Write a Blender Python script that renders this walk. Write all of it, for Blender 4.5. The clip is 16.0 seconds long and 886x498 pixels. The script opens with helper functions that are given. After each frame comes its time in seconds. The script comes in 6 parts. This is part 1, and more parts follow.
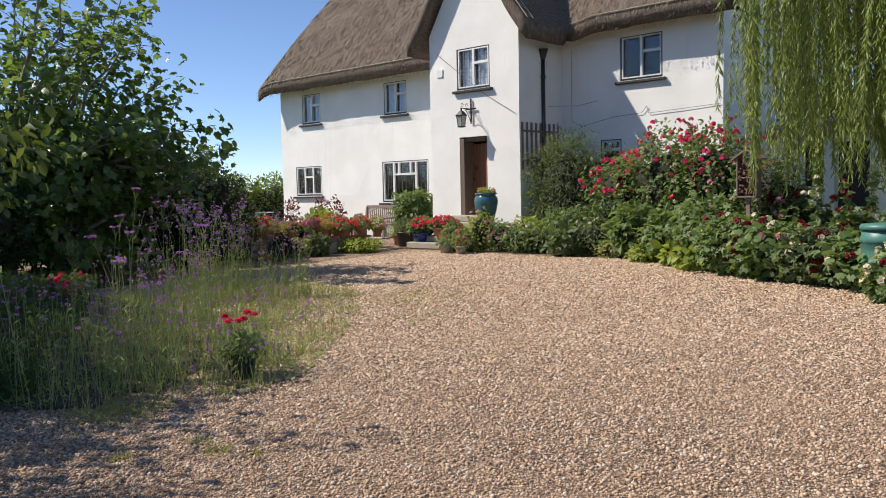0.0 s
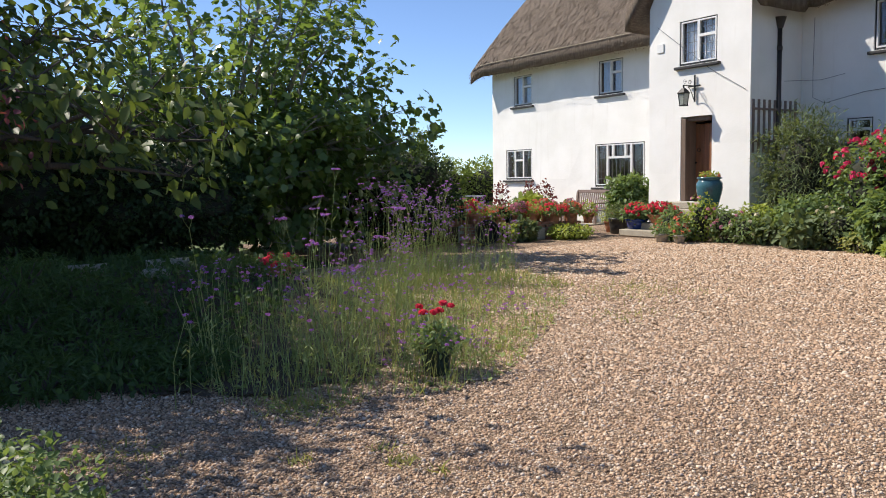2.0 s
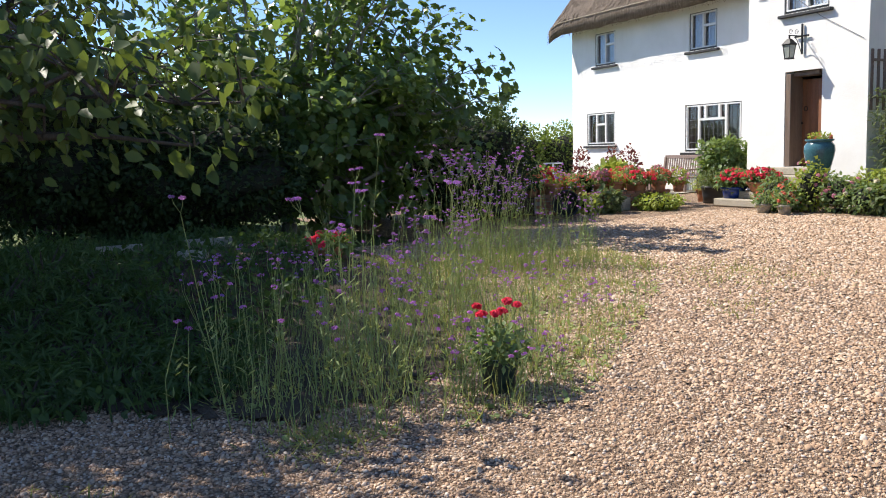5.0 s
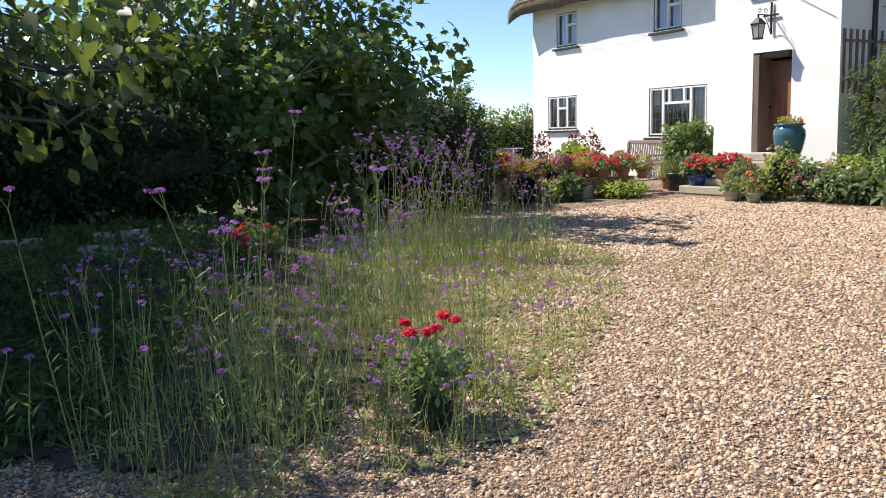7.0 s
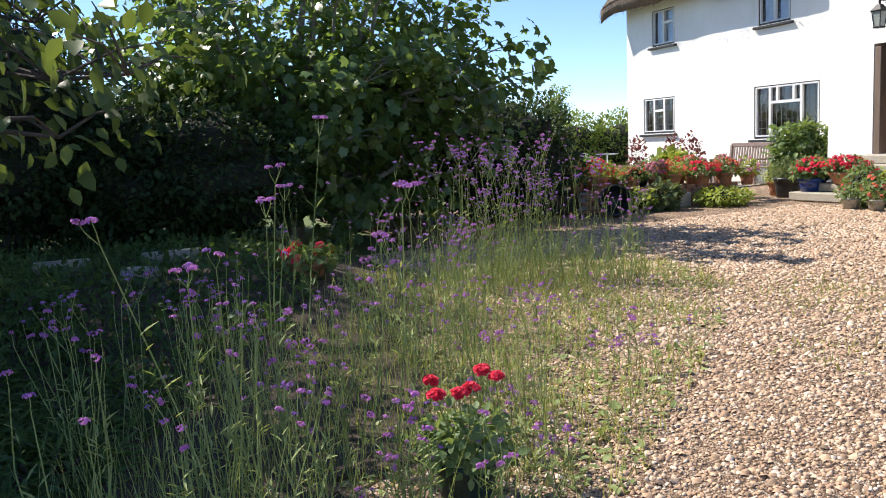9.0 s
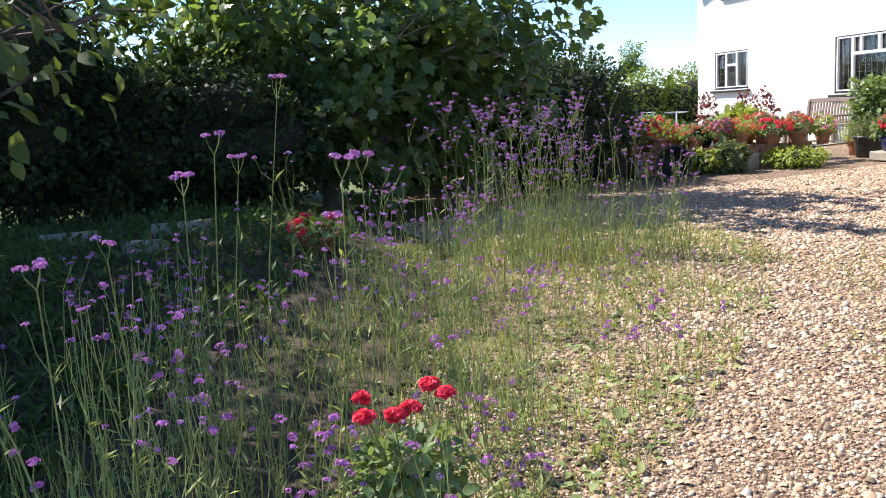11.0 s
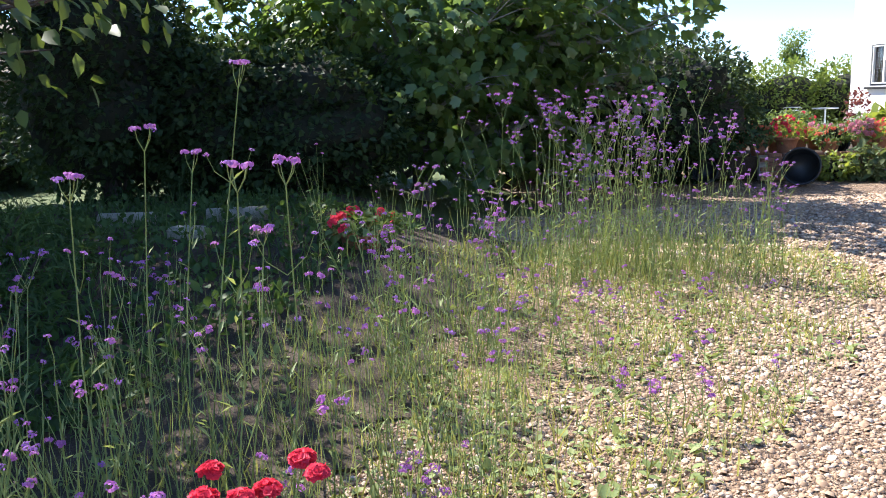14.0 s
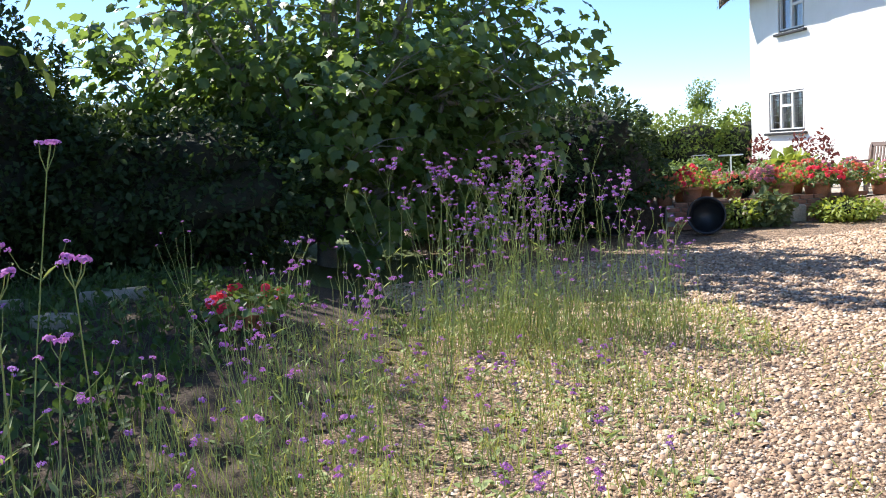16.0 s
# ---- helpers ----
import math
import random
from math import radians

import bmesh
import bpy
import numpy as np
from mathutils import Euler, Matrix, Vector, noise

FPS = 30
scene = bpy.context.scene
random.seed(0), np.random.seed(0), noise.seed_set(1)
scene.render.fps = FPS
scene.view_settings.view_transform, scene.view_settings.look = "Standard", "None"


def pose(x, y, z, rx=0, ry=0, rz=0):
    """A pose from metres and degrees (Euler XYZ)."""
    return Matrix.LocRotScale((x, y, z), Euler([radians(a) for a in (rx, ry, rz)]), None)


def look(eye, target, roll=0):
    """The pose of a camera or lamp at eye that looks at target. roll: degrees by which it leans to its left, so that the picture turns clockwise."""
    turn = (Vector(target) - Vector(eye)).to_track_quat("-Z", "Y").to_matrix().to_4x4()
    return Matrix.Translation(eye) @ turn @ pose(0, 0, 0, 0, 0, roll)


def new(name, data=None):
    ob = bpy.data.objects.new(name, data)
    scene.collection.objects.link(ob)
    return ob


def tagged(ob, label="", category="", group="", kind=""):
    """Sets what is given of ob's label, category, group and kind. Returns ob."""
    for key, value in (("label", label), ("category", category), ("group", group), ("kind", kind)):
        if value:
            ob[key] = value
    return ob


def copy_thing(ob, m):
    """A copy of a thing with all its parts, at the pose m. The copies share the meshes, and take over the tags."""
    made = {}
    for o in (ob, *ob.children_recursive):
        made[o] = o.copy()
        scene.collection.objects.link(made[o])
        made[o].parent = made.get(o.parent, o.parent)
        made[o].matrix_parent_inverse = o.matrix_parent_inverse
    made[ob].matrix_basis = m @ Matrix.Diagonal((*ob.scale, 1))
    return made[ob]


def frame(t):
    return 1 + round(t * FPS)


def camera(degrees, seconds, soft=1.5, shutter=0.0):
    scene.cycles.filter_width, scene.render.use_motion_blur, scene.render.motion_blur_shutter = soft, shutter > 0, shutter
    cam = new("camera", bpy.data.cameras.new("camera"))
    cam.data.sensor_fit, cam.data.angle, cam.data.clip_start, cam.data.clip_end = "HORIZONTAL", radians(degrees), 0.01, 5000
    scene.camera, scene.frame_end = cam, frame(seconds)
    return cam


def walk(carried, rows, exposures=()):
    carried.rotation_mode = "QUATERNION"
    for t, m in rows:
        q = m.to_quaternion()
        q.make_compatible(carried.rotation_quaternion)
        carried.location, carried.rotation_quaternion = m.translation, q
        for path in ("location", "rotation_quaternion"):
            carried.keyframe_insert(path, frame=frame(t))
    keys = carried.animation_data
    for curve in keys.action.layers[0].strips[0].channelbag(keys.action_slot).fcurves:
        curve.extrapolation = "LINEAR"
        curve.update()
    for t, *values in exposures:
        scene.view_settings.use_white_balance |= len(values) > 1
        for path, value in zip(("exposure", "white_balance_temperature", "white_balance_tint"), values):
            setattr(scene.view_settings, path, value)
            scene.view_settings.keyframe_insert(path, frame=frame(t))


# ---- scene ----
cam = camera(55.9, 16.0, soft=0.95)
PATH = [
    (0, (-1.758, -3.138, 1.721), (-3.117, -1.677, 1.588), -1.2),
    (0.5, (-1.856, -2.924, 1.736), (-3.288, -1.532, 1.631), 0.3),
    (1, (-1.981, -2.775, 1.714), (-3.502, -1.481, 1.6), 0.1),
    (1.5, (-2.22, -2.675, 1.711), (-3.807, -1.465, 1.581), -0.7),
    (2, (-2.39, -2.561, 1.698), (-4.067, -1.484, 1.537), -0.8),
    (2.5, (-2.527, -2.345, 1.699), (-4.301, -1.442, 1.504), -0.8),
    (3, (-2.696, -2.24, 1.69), (-4.502, -1.408, 1.475), -0.8),
    (3.5, (-3.01, -2.132, 1.695), (-4.8, -1.267, 1.478), -1.8),
    (4, (-3.193, -1.996, 1.696), (-4.975, -1.116, 1.473), -2.0),
    (6.5, (-4.287, -1.087, 1.661), (-6.023, -0.129, 1.401), -1.1),
    (7, (-4.476, -0.929, 1.649), (-6.197, 0.053, 1.379), -1.4),
    (7.5, (-4.71, -0.785, 1.665), (-6.394, 0.267, 1.431), -2.2),
    (8, (-4.863, -0.599, 1.652), (-6.602, 0.361, 1.422), -2.0),
    (8.5, (-5.033, -0.354, 1.655), (-6.845, 0.455, 1.403), -1.9),
    (9, (-5.223, -0.191, 1.638), (-7.05, 0.584, 1.393), -2.5),
    (11.5, (-5.77, 0.78, 1.615), (-7.669, 1.296, 1.261), -2.5),
    (12, (-5.81, 0.994, 1.613), (-7.739, 1.387, 1.265), -0.6),
    (12.5, (-5.838, 1.146, 1.624), (-7.788, 1.423, 1.275), 0.2),
    (13, (-5.942, 1.225, 1.617), (-7.893, 1.473, 1.254), -0.1),
    (13.5, (-6.131, 1.319, 1.636), (-8.076, 1.594, 1.262), -1.1),
    (14, (-6.204, 1.475, 1.653), (-8.153, 1.755, 1.3), -1.4),
    (14.5, (-6.259, 1.697, 1.674), (-8.222, 1.917, 1.361), -0.5),
    (15, (-6.298, 1.806, 1.697), (-8.261, 2.05, 1.397), -0.5),
    (15.5, (-6.41, 1.842, 1.697), (-8.357, 2.22, 1.441), -1.8),
    (16, (-6.555, 1.869, 1.702), (-8.49, 2.322, 1.475), -3.5),
]
walk(cam, [(t, look(eye, target, roll)) for t, eye, target, roll in PATH],
     exposures=[(0, 0.25, 6550, 13), (2.5, 0.52, 6500, 13), (4, 0.7, 6450, 13), (8, 0.72, 6400, 13), (9.5, 0.86, 6350, 13), (12, 1.2, 6150, 14), (14.5, 1.36, 6050, 13), (15.5, 1.32, 6100, 12), (16, 1.12, 6150, 12)])
# ---- world, sun, exposure ----
SUN_DIR = Vector((-0.79, -0.61, 0.0)).normalized()
SUN_EL = radians(47)
world = bpy.data.worlds.new("sky_world")
scene.world = world
world.use_nodes = True
wn = world.node_tree
wn.nodes.clear()
w_out = wn.nodes.new("ShaderNodeOutputWorld")
w_bg = wn.nodes.new("ShaderNodeBackground")
w_sky = wn.nodes.new("ShaderNodeTexSky")
w_sky.sky_type = 'NISHITA'
w_sky.sun_disc = False
w_sky.sun_elevation = SUN_EL
w_sky.sun_rotation = math.atan2(SUN_DIR.x, SUN_DIR.y)
w_sky.air_density, w_sky.dust_density, w_sky.ozone_density = 0.8, 0.0, 4.0
w_sky.altitude = 2000
w_bg.inputs["Strength"].default_value = 0.134
wn.links.new(w_sky.outputs[0], w_bg.inputs[0])
wn.links.new(w_bg.outputs[0], w_out.inputs[0])

sun = new("sun", bpy.data.lights.new("sun", 'SUN'))
sun.data.energy = 5.0
sun.data.angle = radians(0.53)
sun.data.color = (1.0, 0.93, 0.81)
sun_from = Vector((SUN_DIR.x * math.cos(SUN_EL), SUN_DIR.y * math.cos(SUN_EL), math.sin(SUN_EL)))
sun.matrix_world = look(tuple(sun_from * 40), (0, 0, 0))


# ---- materials ----
def new_mat(name):
    m = bpy.data.materials.new(name)
    m.use_nodes = True
    nt = m.node_tree
    b = nt.nodes["Principled BSDF"]
    return m, nt, b


def node(nt, kind, **inputs):
    n = nt.nodes.new(kind)
    for k, v in inputs.items():
        n.inputs[k.replace("_", " ")].default_value = v
    return n


def ramp(nt, fac, stops):
    r = nt.nodes.new("ShaderNodeValToRGB")
    els = r.color_ramp.elements
    while len(els) < len(stops):
        els.new(0.5)
    for e, (p, c) in zip(els, stops):
        e.position = p
        e.color = (*c, 1)
    nt.links.new(fac, r.inputs[0])
    return r.outputs[0]


def mixc(nt, fac, a, b, mode='MIX'):
    m = nt.nodes.new("ShaderNodeMix")
    m.data_type = 'RGBA'
    m.blend_type = mode
    for sock, v in ((m.inputs[0], fac), (m.inputs[6], a), (m.inputs[7], b)):
        if isinstance(v, bpy.types.NodeSocket):
            nt.links.new(v, sock)
        else:
            sock.default_value = v if isinstance(v, (int, float)) else (*v, 1)
    return m.outputs[2]


def coords(nt, scale=(1, 1, 1), rot=(0, 0, 0), which="Object"):
    t = nt.nodes.new("ShaderNodeTexCoord")
    mp = nt.nodes.new("ShaderNodeMapping")
    mp.inputs["Scale"].default_value = scale
    mp.inputs["Rotation"].default_value = rot
    nt.links.new(t.outputs[which], mp.inputs[0])
    return mp.outputs[0]


def noise_tex(nt, vec, scale, detail=6, rough=0.6):
    n = nt.nodes.new("ShaderNodeTexNoise")
    n.inputs["Scale"].default_value = scale
    n.inputs["Detail"].default_value = detail
    n.inputs["Roughness"].default_value = rough
    nt.links.new(vec, n.inputs["Vector"])
    return n.outputs[0]


def bump(nt, b, height, strength, dist):
    bp = nt.nodes.new("ShaderNodeBump")
    bp.inputs["Strength"].default_value = strength
    bp.inputs["Distance"].default_value = dist
    nt.links.new(height, bp.inputs["Height"])
    nt.links.new(bp.outputs[0], b.inputs["Normal"])


def mottled(name, dark, light, scale=3.0, fine=60.0, rough=0.8, relief=0.3, dist=0.01, metal=0.0, stretch=(1, 1, 1), spec=0.5):
    m, nt, b = new_mat(name)
    v = coords(nt, stretch)
    a = noise_tex(nt, v, scale)
    f = noise_tex(nt, v, fine, 4)
    c = ramp(nt, a, [(0.3, dark), (0.7, light)])
    c2 = mixc(nt, 0.35, c, ramp(nt, f, [(0.3, [x * 0.6 for x in dark]), (0.7, [min(1, x * 1.2) for x in light])]))
    nt.links.new(c2, b.inputs["Base Color"])
    b.inputs["Roughness"].default_value = rough
    b.inputs["Metallic"].default_value = metal
    b.inputs["Specular IOR Level"].default_value = spec
    if relief:
        bump(nt, b, f, relief, dist)
    return m


def leaf_mat(name, dark, light, rough=0.45, through_light=0.35, spec=0.5, glow=None):
    m, nt, b = new_mat(name)
    g = nt.nodes.new("ShaderNodeNewGeometry")
    v = coords(nt)
    big = noise_tex(nt, v, 1.3, 3)
    c = ramp(nt, g.outputs["Random Per Island"], [(0.0, dark), (0.55, [(p + q) / 2 for p, q in zip(dark, light)]), (1.0, light)])
    c = mixc(nt, 0.5, c, ramp(nt, big, [(0.35, dark), (0.7, light)]))
    nt.links.new(c, b.inputs["Base Color"])
    b.inputs["Roughness"].default_value = rough
    b.inputs["Specular IOR Level"].default_value = spec
    t = nt.nodes.new("ShaderNodeBsdfTranslucent")
    tc = mixc(nt, 0.6, c, glow or (light[0] * 1.6, light[1] * 1.5, light[2] * 0.6))
    nt.links.new(tc, t.inputs[0])
    mx = nt.nodes.new("ShaderNodeMixShader")
    mx.inputs[0].default_value = through_light
    nt.links.new(b.outputs[0], mx.inputs[1])
    nt.links.new(t.outputs[0], mx.inputs[2])
    nt.links.new(mx.outputs[0], nt.nodes["Material Output"].inputs[0])
    return m


def petal_mat(name, dark, light):
    return leaf_mat(name, dark, light, 0.6, 0.3, 0.2, light)


def gravel_ground():
    m, nt, b = new_mat("gravel_ground")
    v = coords(nt)
    vo = nt.nodes.new("ShaderNodeTexVoronoi")
    vo.inputs["Scale"].default_value = 52
    nt.links.new(v, vo.inputs["Vector"])
    vo2 = nt.nodes.new("ShaderNodeTexVoronoi")
    vo2.inputs["Scale"].default_value = 110
    nt.links.new(v, vo2.inputs["Vector"])
    sep = nt.nodes.new("ShaderNodeSeparateColor")
    nt.links.new(vo.outputs["Color"], sep.inputs[0])
    stone = ramp(nt, sep.outputs[0], [(0.0, (0.118, 0.084, 0.055)), (0.3, (0.386, 0.252, 0.160)), (0.6, (0.538, 0.378, 0.252)), (0.85, (0.672, 0.529, 0.386)), (1.0, (0.437, 0.370, 0.319))])
    gap = ramp(nt, vo.outputs["Distance"], [(0.35, (1, 1, 1)), (0.75, (0.24, 0.18, 0.13))])
    c = mixc(nt, 1.0, stone, gap, 'MULTIPLY')
    clump = noise_tex(nt, v, 14, 5, 0.75)
    c = mixc(nt, 1.0, c, ramp(nt, clump, [(0.36, (0.36, 0.35, 0.33)), (0.5, (0.82, 0.81, 0.80)), (0.64, (1.28, 1.26, 1.24))]), 'MULTIPLY')
    wide = noise_tex(nt, v, 0.55, 5)
    c = mixc(nt, ramp(nt, wide, [(0.35, (0.0, 0.0, 0.0)), (0.7, (0.3, 0.3, 0.3))]), c, (0.41, 0.275, 0.165))
    nt.links.new(c, b.inputs["Base Color"])
    b.inputs["Roughness"].default_value = 0.85
    h = nt.nodes.new("ShaderNodeMath")
    h.operation = 'ADD'
    nt.links.new(vo.outputs["Distance"], h.inputs[0])
    nt.links.new(vo2.outputs["Distance"], h.inputs[1])
    inv = nt.nodes.new("ShaderNodeMath")
    inv.operation = 'MULTIPLY'
    inv.inputs[1].default_value = -1
    nt.links.new(h.outputs[0], inv.inputs[0])
    bump(nt, b, inv.outputs[0], 0.9, 0.012)
    return m


def pebble_mat():
    m, nt, b = new_mat("pebble")
    g = nt.nodes.new("ShaderNodeNewGeometry")
    c = ramp(nt, g.outputs["Random Per Island"], [(0.0, (0.112, 0.083, 0.052)), (0.25, (0.383, 0.243, 0.147)), (0.55, (0.539, 0.373, 0.243)), (0.8, (0.678, 0.529, 0.383)), (0.95, (0.730, 0.660, 0.557)), (1.0, (0.348, 0.286, 0.252))])
    f = noise_tex(nt, coords(nt), 90, 3)
    c = mixc(nt, 0.25, c, ramp(nt, f, [(0.3, (0.272, 0.151, 0.084)), (0.7, (0.602, 0.428, 0.286))]))
    wide = noise_tex(nt, coords(nt), 0.55, 5)
    c = mixc(nt, ramp(nt, wide, [(0.35, (0.0, 0.0, 0.0)), (0.7, (0.3, 0.3, 0.3))]), c, (0.41, 0.275, 0.165))
    nt.links.new(c, b.inputs["Base Color"])
    b.inputs["Roughness"].default_value = 0.75
    return m


def plaster_mat():
    m, nt, b = new_mat("whitewash")
    v = coords(nt)
    a = noise_tex(nt, v, 0.8, 6)
    f = noise_tex(nt, v, 14, 6, 0.65)
    streak = noise_tex(nt, coords(nt, (3.0, 3.0, 0.25)), 2.0, 5)
    c = ramp(nt, a, [(0.3, (0.74, 0.73, 0.69)), (0.7, (0.84, 0.83, 0.80))])
    c = mixc(nt, ramp(nt, streak, [(0.58, (0, 0, 0)), (0.85, (0.35, 0.35, 0.35))]), c, (0.60, 0.57, 0.50))
    nt.links.new(c, b.inputs["Base Color"])
    b.inputs["Roughness"].default_value = 0.9
    s = nt.nodes.new("ShaderNodeMath")
    s.operation = 'ADD'
    nt.links.new(a, s.inputs[0])
    nt.links.new(f, s.inputs[1])
    bump(nt, b, s.outputs[0], 0.22, 0.015)
    return m


def thatch_mat():
    m, nt, b = new_mat("thatch")
    straw = noise_tex(nt, coords(nt, (26, 5, 3.2)), 1.6, 8, 0.7)
    wide = noise_tex(nt, coords(nt), 0.7, 5)
    clump = noise_tex(nt, coords(nt, (3, 2, 2)), 2.2, 5)
    c = ramp(nt, straw, [(0.25, (0.055, 0.042, 0.033)), (0.5, (0.17, 0.135, 0.105)), (0.75, (0.31, 0.255, 0.20))])
    c = mixc(nt, ramp(nt, wide, [(0.4, (0, 0, 0)), (0.7, (0.5, 0.5, 0.5))]), c, (0.20, 0.165, 0.135))
    c = mixc(nt, ramp(nt, clump, [(0.62, (0, 0, 0)), (0.8, (0.6, 0.6, 0.6))]), c, (0.075, 0.06, 0.046))
    nt.links.new(c, b.inputs["Base Color"])
    b.inputs["Roughness"].default_value = 0.95
    b.inputs["Specular IOR Level"].default_value = 0.15
    bump(nt, b, straw, 0.9, 0.06)
    return m


def glass_mat():
    m, nt, b = new_mat("window_glass")
    b.inputs["Base Color"].default_value = (0.9, 0.93, 0.95, 1)
    b.inputs["Transmission Weight"].default_value = 1.0
    b.inputs["Roughness"].default_value = 0.03
    b.inputs["IOR"].default_value = 1.48
    return m


def field_mat():
    m, nt, b = new_mat("grass_ground")
    v = coords(nt)
    a = noise_tex(nt, v, 0.3, 8)
    f = noise_tex(nt, v, 30, 5)
    c = ramp(nt, a, [(0.3, (0.06, 0.095, 0.025)), (0.7, (0.13, 0.17, 0.045))])
    c = mixc(nt, 0.4, c, ramp(nt, f, [(0.3, (0.03, 0.05, 0.015)), (0.7, (0.16, 0.20, 0.06))]))
    nt.links.new(c, b.inputs["Base Color"])
    b.inputs["Roughness"].default_value = 0.9
    bump(nt, b, f, 0.8, 0.04)
    return m


M_GRAVEL, M_PEBBLE, M_WALL, M_THATCH, M_GLASS, M_FIELD = gravel_ground(), pebble_mat(), plaster_mat(), thatch_mat(), glass_mat(), field_mat()
M_SOIL = mottled("soil", (0.035, 0.025, 0.016), (0.10, 0.07, 0.045), 2, 40, 0.95, 0.8, 0.03)
M_BLACK = mottled("black_timber", (0.012, 0.011, 0.010), (0.035, 0.032, 0.03), 4, 50, 0.55, 0.2, 0.004)
M_WHITE = mottled("white_paint", (0.68, 0.68, 0.66), (0.80, 0.80, 0.78), 5, 70, 0.45, 0.1, 0.002)
M_LEAD = mottled("lead", (0.10, 0.10, 0.11), (0.20, 0.20, 0.21), 5, 50, 0.6, 0.1, 0.002)
M_LACE = mottled("lace_curtain", (0.50, 0.54, 0.60), (0.72, 0.74, 0.78), 9, 60, 0.9, 0.3, 0.01)
# Interior colour darkened to paint in the gloom of the rooms.
M_INSIDE = mottled("darkened_interior", (0.045, 0.04, 0.035), (0.09, 0.08, 0.07), 1, 30, 0.9, 0.1, 0.01)
M_DOOR = mottled("door_oak", (0.17, 0.065, 0.028), (0.30, 0.13, 0.06), 2, 30, 0.5, 0.3, 0.006, stretch=(6, 6, 0.6))
M_JAMB = mottled("door_frame_wood", (0.10, 0.065, 0.045), (0.20, 0.14, 0.10), 2, 30, 0.7, 0.3, 0.006, stretch=(6, 6, 0.6))
M_BENCH = mottled("weathered_bench_wood", (0.13, 0.09, 0.075), (0.26, 0.19, 0.16), 3, 40, 0.75, 0.3, 0.006, stretch=(1, 5, 5))
M_PIPE = mottled("cast_iron", (0.018, 0.015, 0.014), (0.05, 0.04, 0.035), 3, 30, 0.5, 0.2, 0.004)
M_IRON = mottled("wrought_iron", (0.012, 0.012, 0.012), (0.03, 0.03, 0.03), 6, 60, 0.5, 0.3, 0.003, 0.6)
M_TERRA = mottled("terracotta", (0.30, 0.12, 0.06), (0.48, 0.22, 0.12), 4, 40, 0.85, 0.3, 0.005)
M_BLUE = mottled("blue_glaze", (0.012, 0.03, 0.16), (0.025, 0.06, 0.26), 5, 40, 0.2, 0.05, 0.002)
M_TEAL = mottled("teal_glaze", (0.035, 0.105, 0.135), (0.07, 0.17, 0.20), 3, 30, 0.18, 0.08, 0.003)
M_PLASTIC = mottled("black_plastic", (0.014, 0.015, 0.016), (0.03, 0.031, 0.033), 5, 60, 0.42, 0.1, 0.002)
M_GREENPOT = mottled("dark_green_plastic", (0.012, 0.026, 0.02), (0.028, 0.05, 0.04), 5, 60, 0.35, 0.1, 0.002)
M_STONE = mottled("garden_stone", (0.26, 0.23, 0.18), (0.45, 0.41, 0.33), 2.5, 40, 0.9, 0.6, 0.012)
M_BRICK = mottled("old_brick", (0.20, 0.085, 0.05), (0.38, 0.19, 0.12), 6, 60, 0.9, 0.5, 0.008)
M_MORTAR = mottled("mortar", (0.28, 0.25, 0.20), (0.40, 0.36, 0.30), 4, 60, 0.95, 0.4, 0.006)
M_ALU = mottled("brushed_aluminium", (0.55, 0.56, 0.58), (0.70, 0.71, 0.72), 8, 80, 0.3, 0.05, 0.001, 1.0)
M_BARK = mottled("bark", (0.045, 0.036, 0.028), (0.13, 0.105, 0.085), 5, 35, 0.9, 0.8, 0.02, stretch=(2, 2, 0.5))
M_FIGBARK = mottled("fig_bark", (0.16, 0.15, 0.13), (0.32, 0.30, 0.26), 4, 40, 0.85, 0.4, 0.008)
# Near-black for the lumps inside bushes: the shade between leaves put into colour.
M_CORE = mottled("painted_core_shade", (0.012, 0.014, 0.009), (0.035, 0.038, 0.022), 4, 30, 0.95, 0.5, 0.03)
M_BUTT = mottled("water_butt_green", (0.04, 0.14, 0.115), (0.08, 0.22, 0.18), 4, 40, 0.45, 0.1, 0.003)
M_TWIG = mottled("dry_twigs", (0.14, 0.075, 0.05), (0.32, 0.19, 0.13), 6, 50, 0.9, 0.5, 0.01)
M_TILE = mottled("roof_tile", (0.20, 0.16, 0.11), (0.36, 0.30, 0.21), 3, 40, 0.9, 0.4, 0.01)
M_LOG = mottled("grey_log", (0.24, 0.21, 0.16), (0.42, 0.38, 0.30), 3, 40, 0.9, 0.5, 0.01, stretch=(1, 6, 6))

L_FIG = leaf_mat("fig_leaf", (0.058, 0.115, 0.034), (0.185, 0.275, 0.082), 0.3, 0.44, 0.65)
L_OVER = leaf_mat("walnut_leaf", (0.042, 0.075, 0.02), (0.135, 0.185, 0.048), 0.5, 0.36, 0.35)
L_DARK = leaf_mat("hedge_leaf", (0.024, 0.046, 0.018), (0.06, 0.10, 0.034), 0.6, 0.25, 0.3)
L_HEDGE = leaf_mat("field_hedge_leaf", (0.075, 0.12, 0.03), (0.24, 0.31, 0.085), 0.55, 0.4, 0.3)
L_WILLOW = leaf_mat("willow_leaf", (0.12, 0.18, 0.045), (0.34, 0.40, 0.13), 0.45, 0.45, 0.4)
L_ROSE = leaf_mat("shrub_leaf", (0.06, 0.11, 0.035), (0.21, 0.29, 0.10), 0.5, 0.35, 0.4)
L_MALLOW = leaf_mat("mallow_leaf", (0.075, 0.135, 0.05), (0.25, 0.33, 0.14), 0.55, 0.35, 0.3)
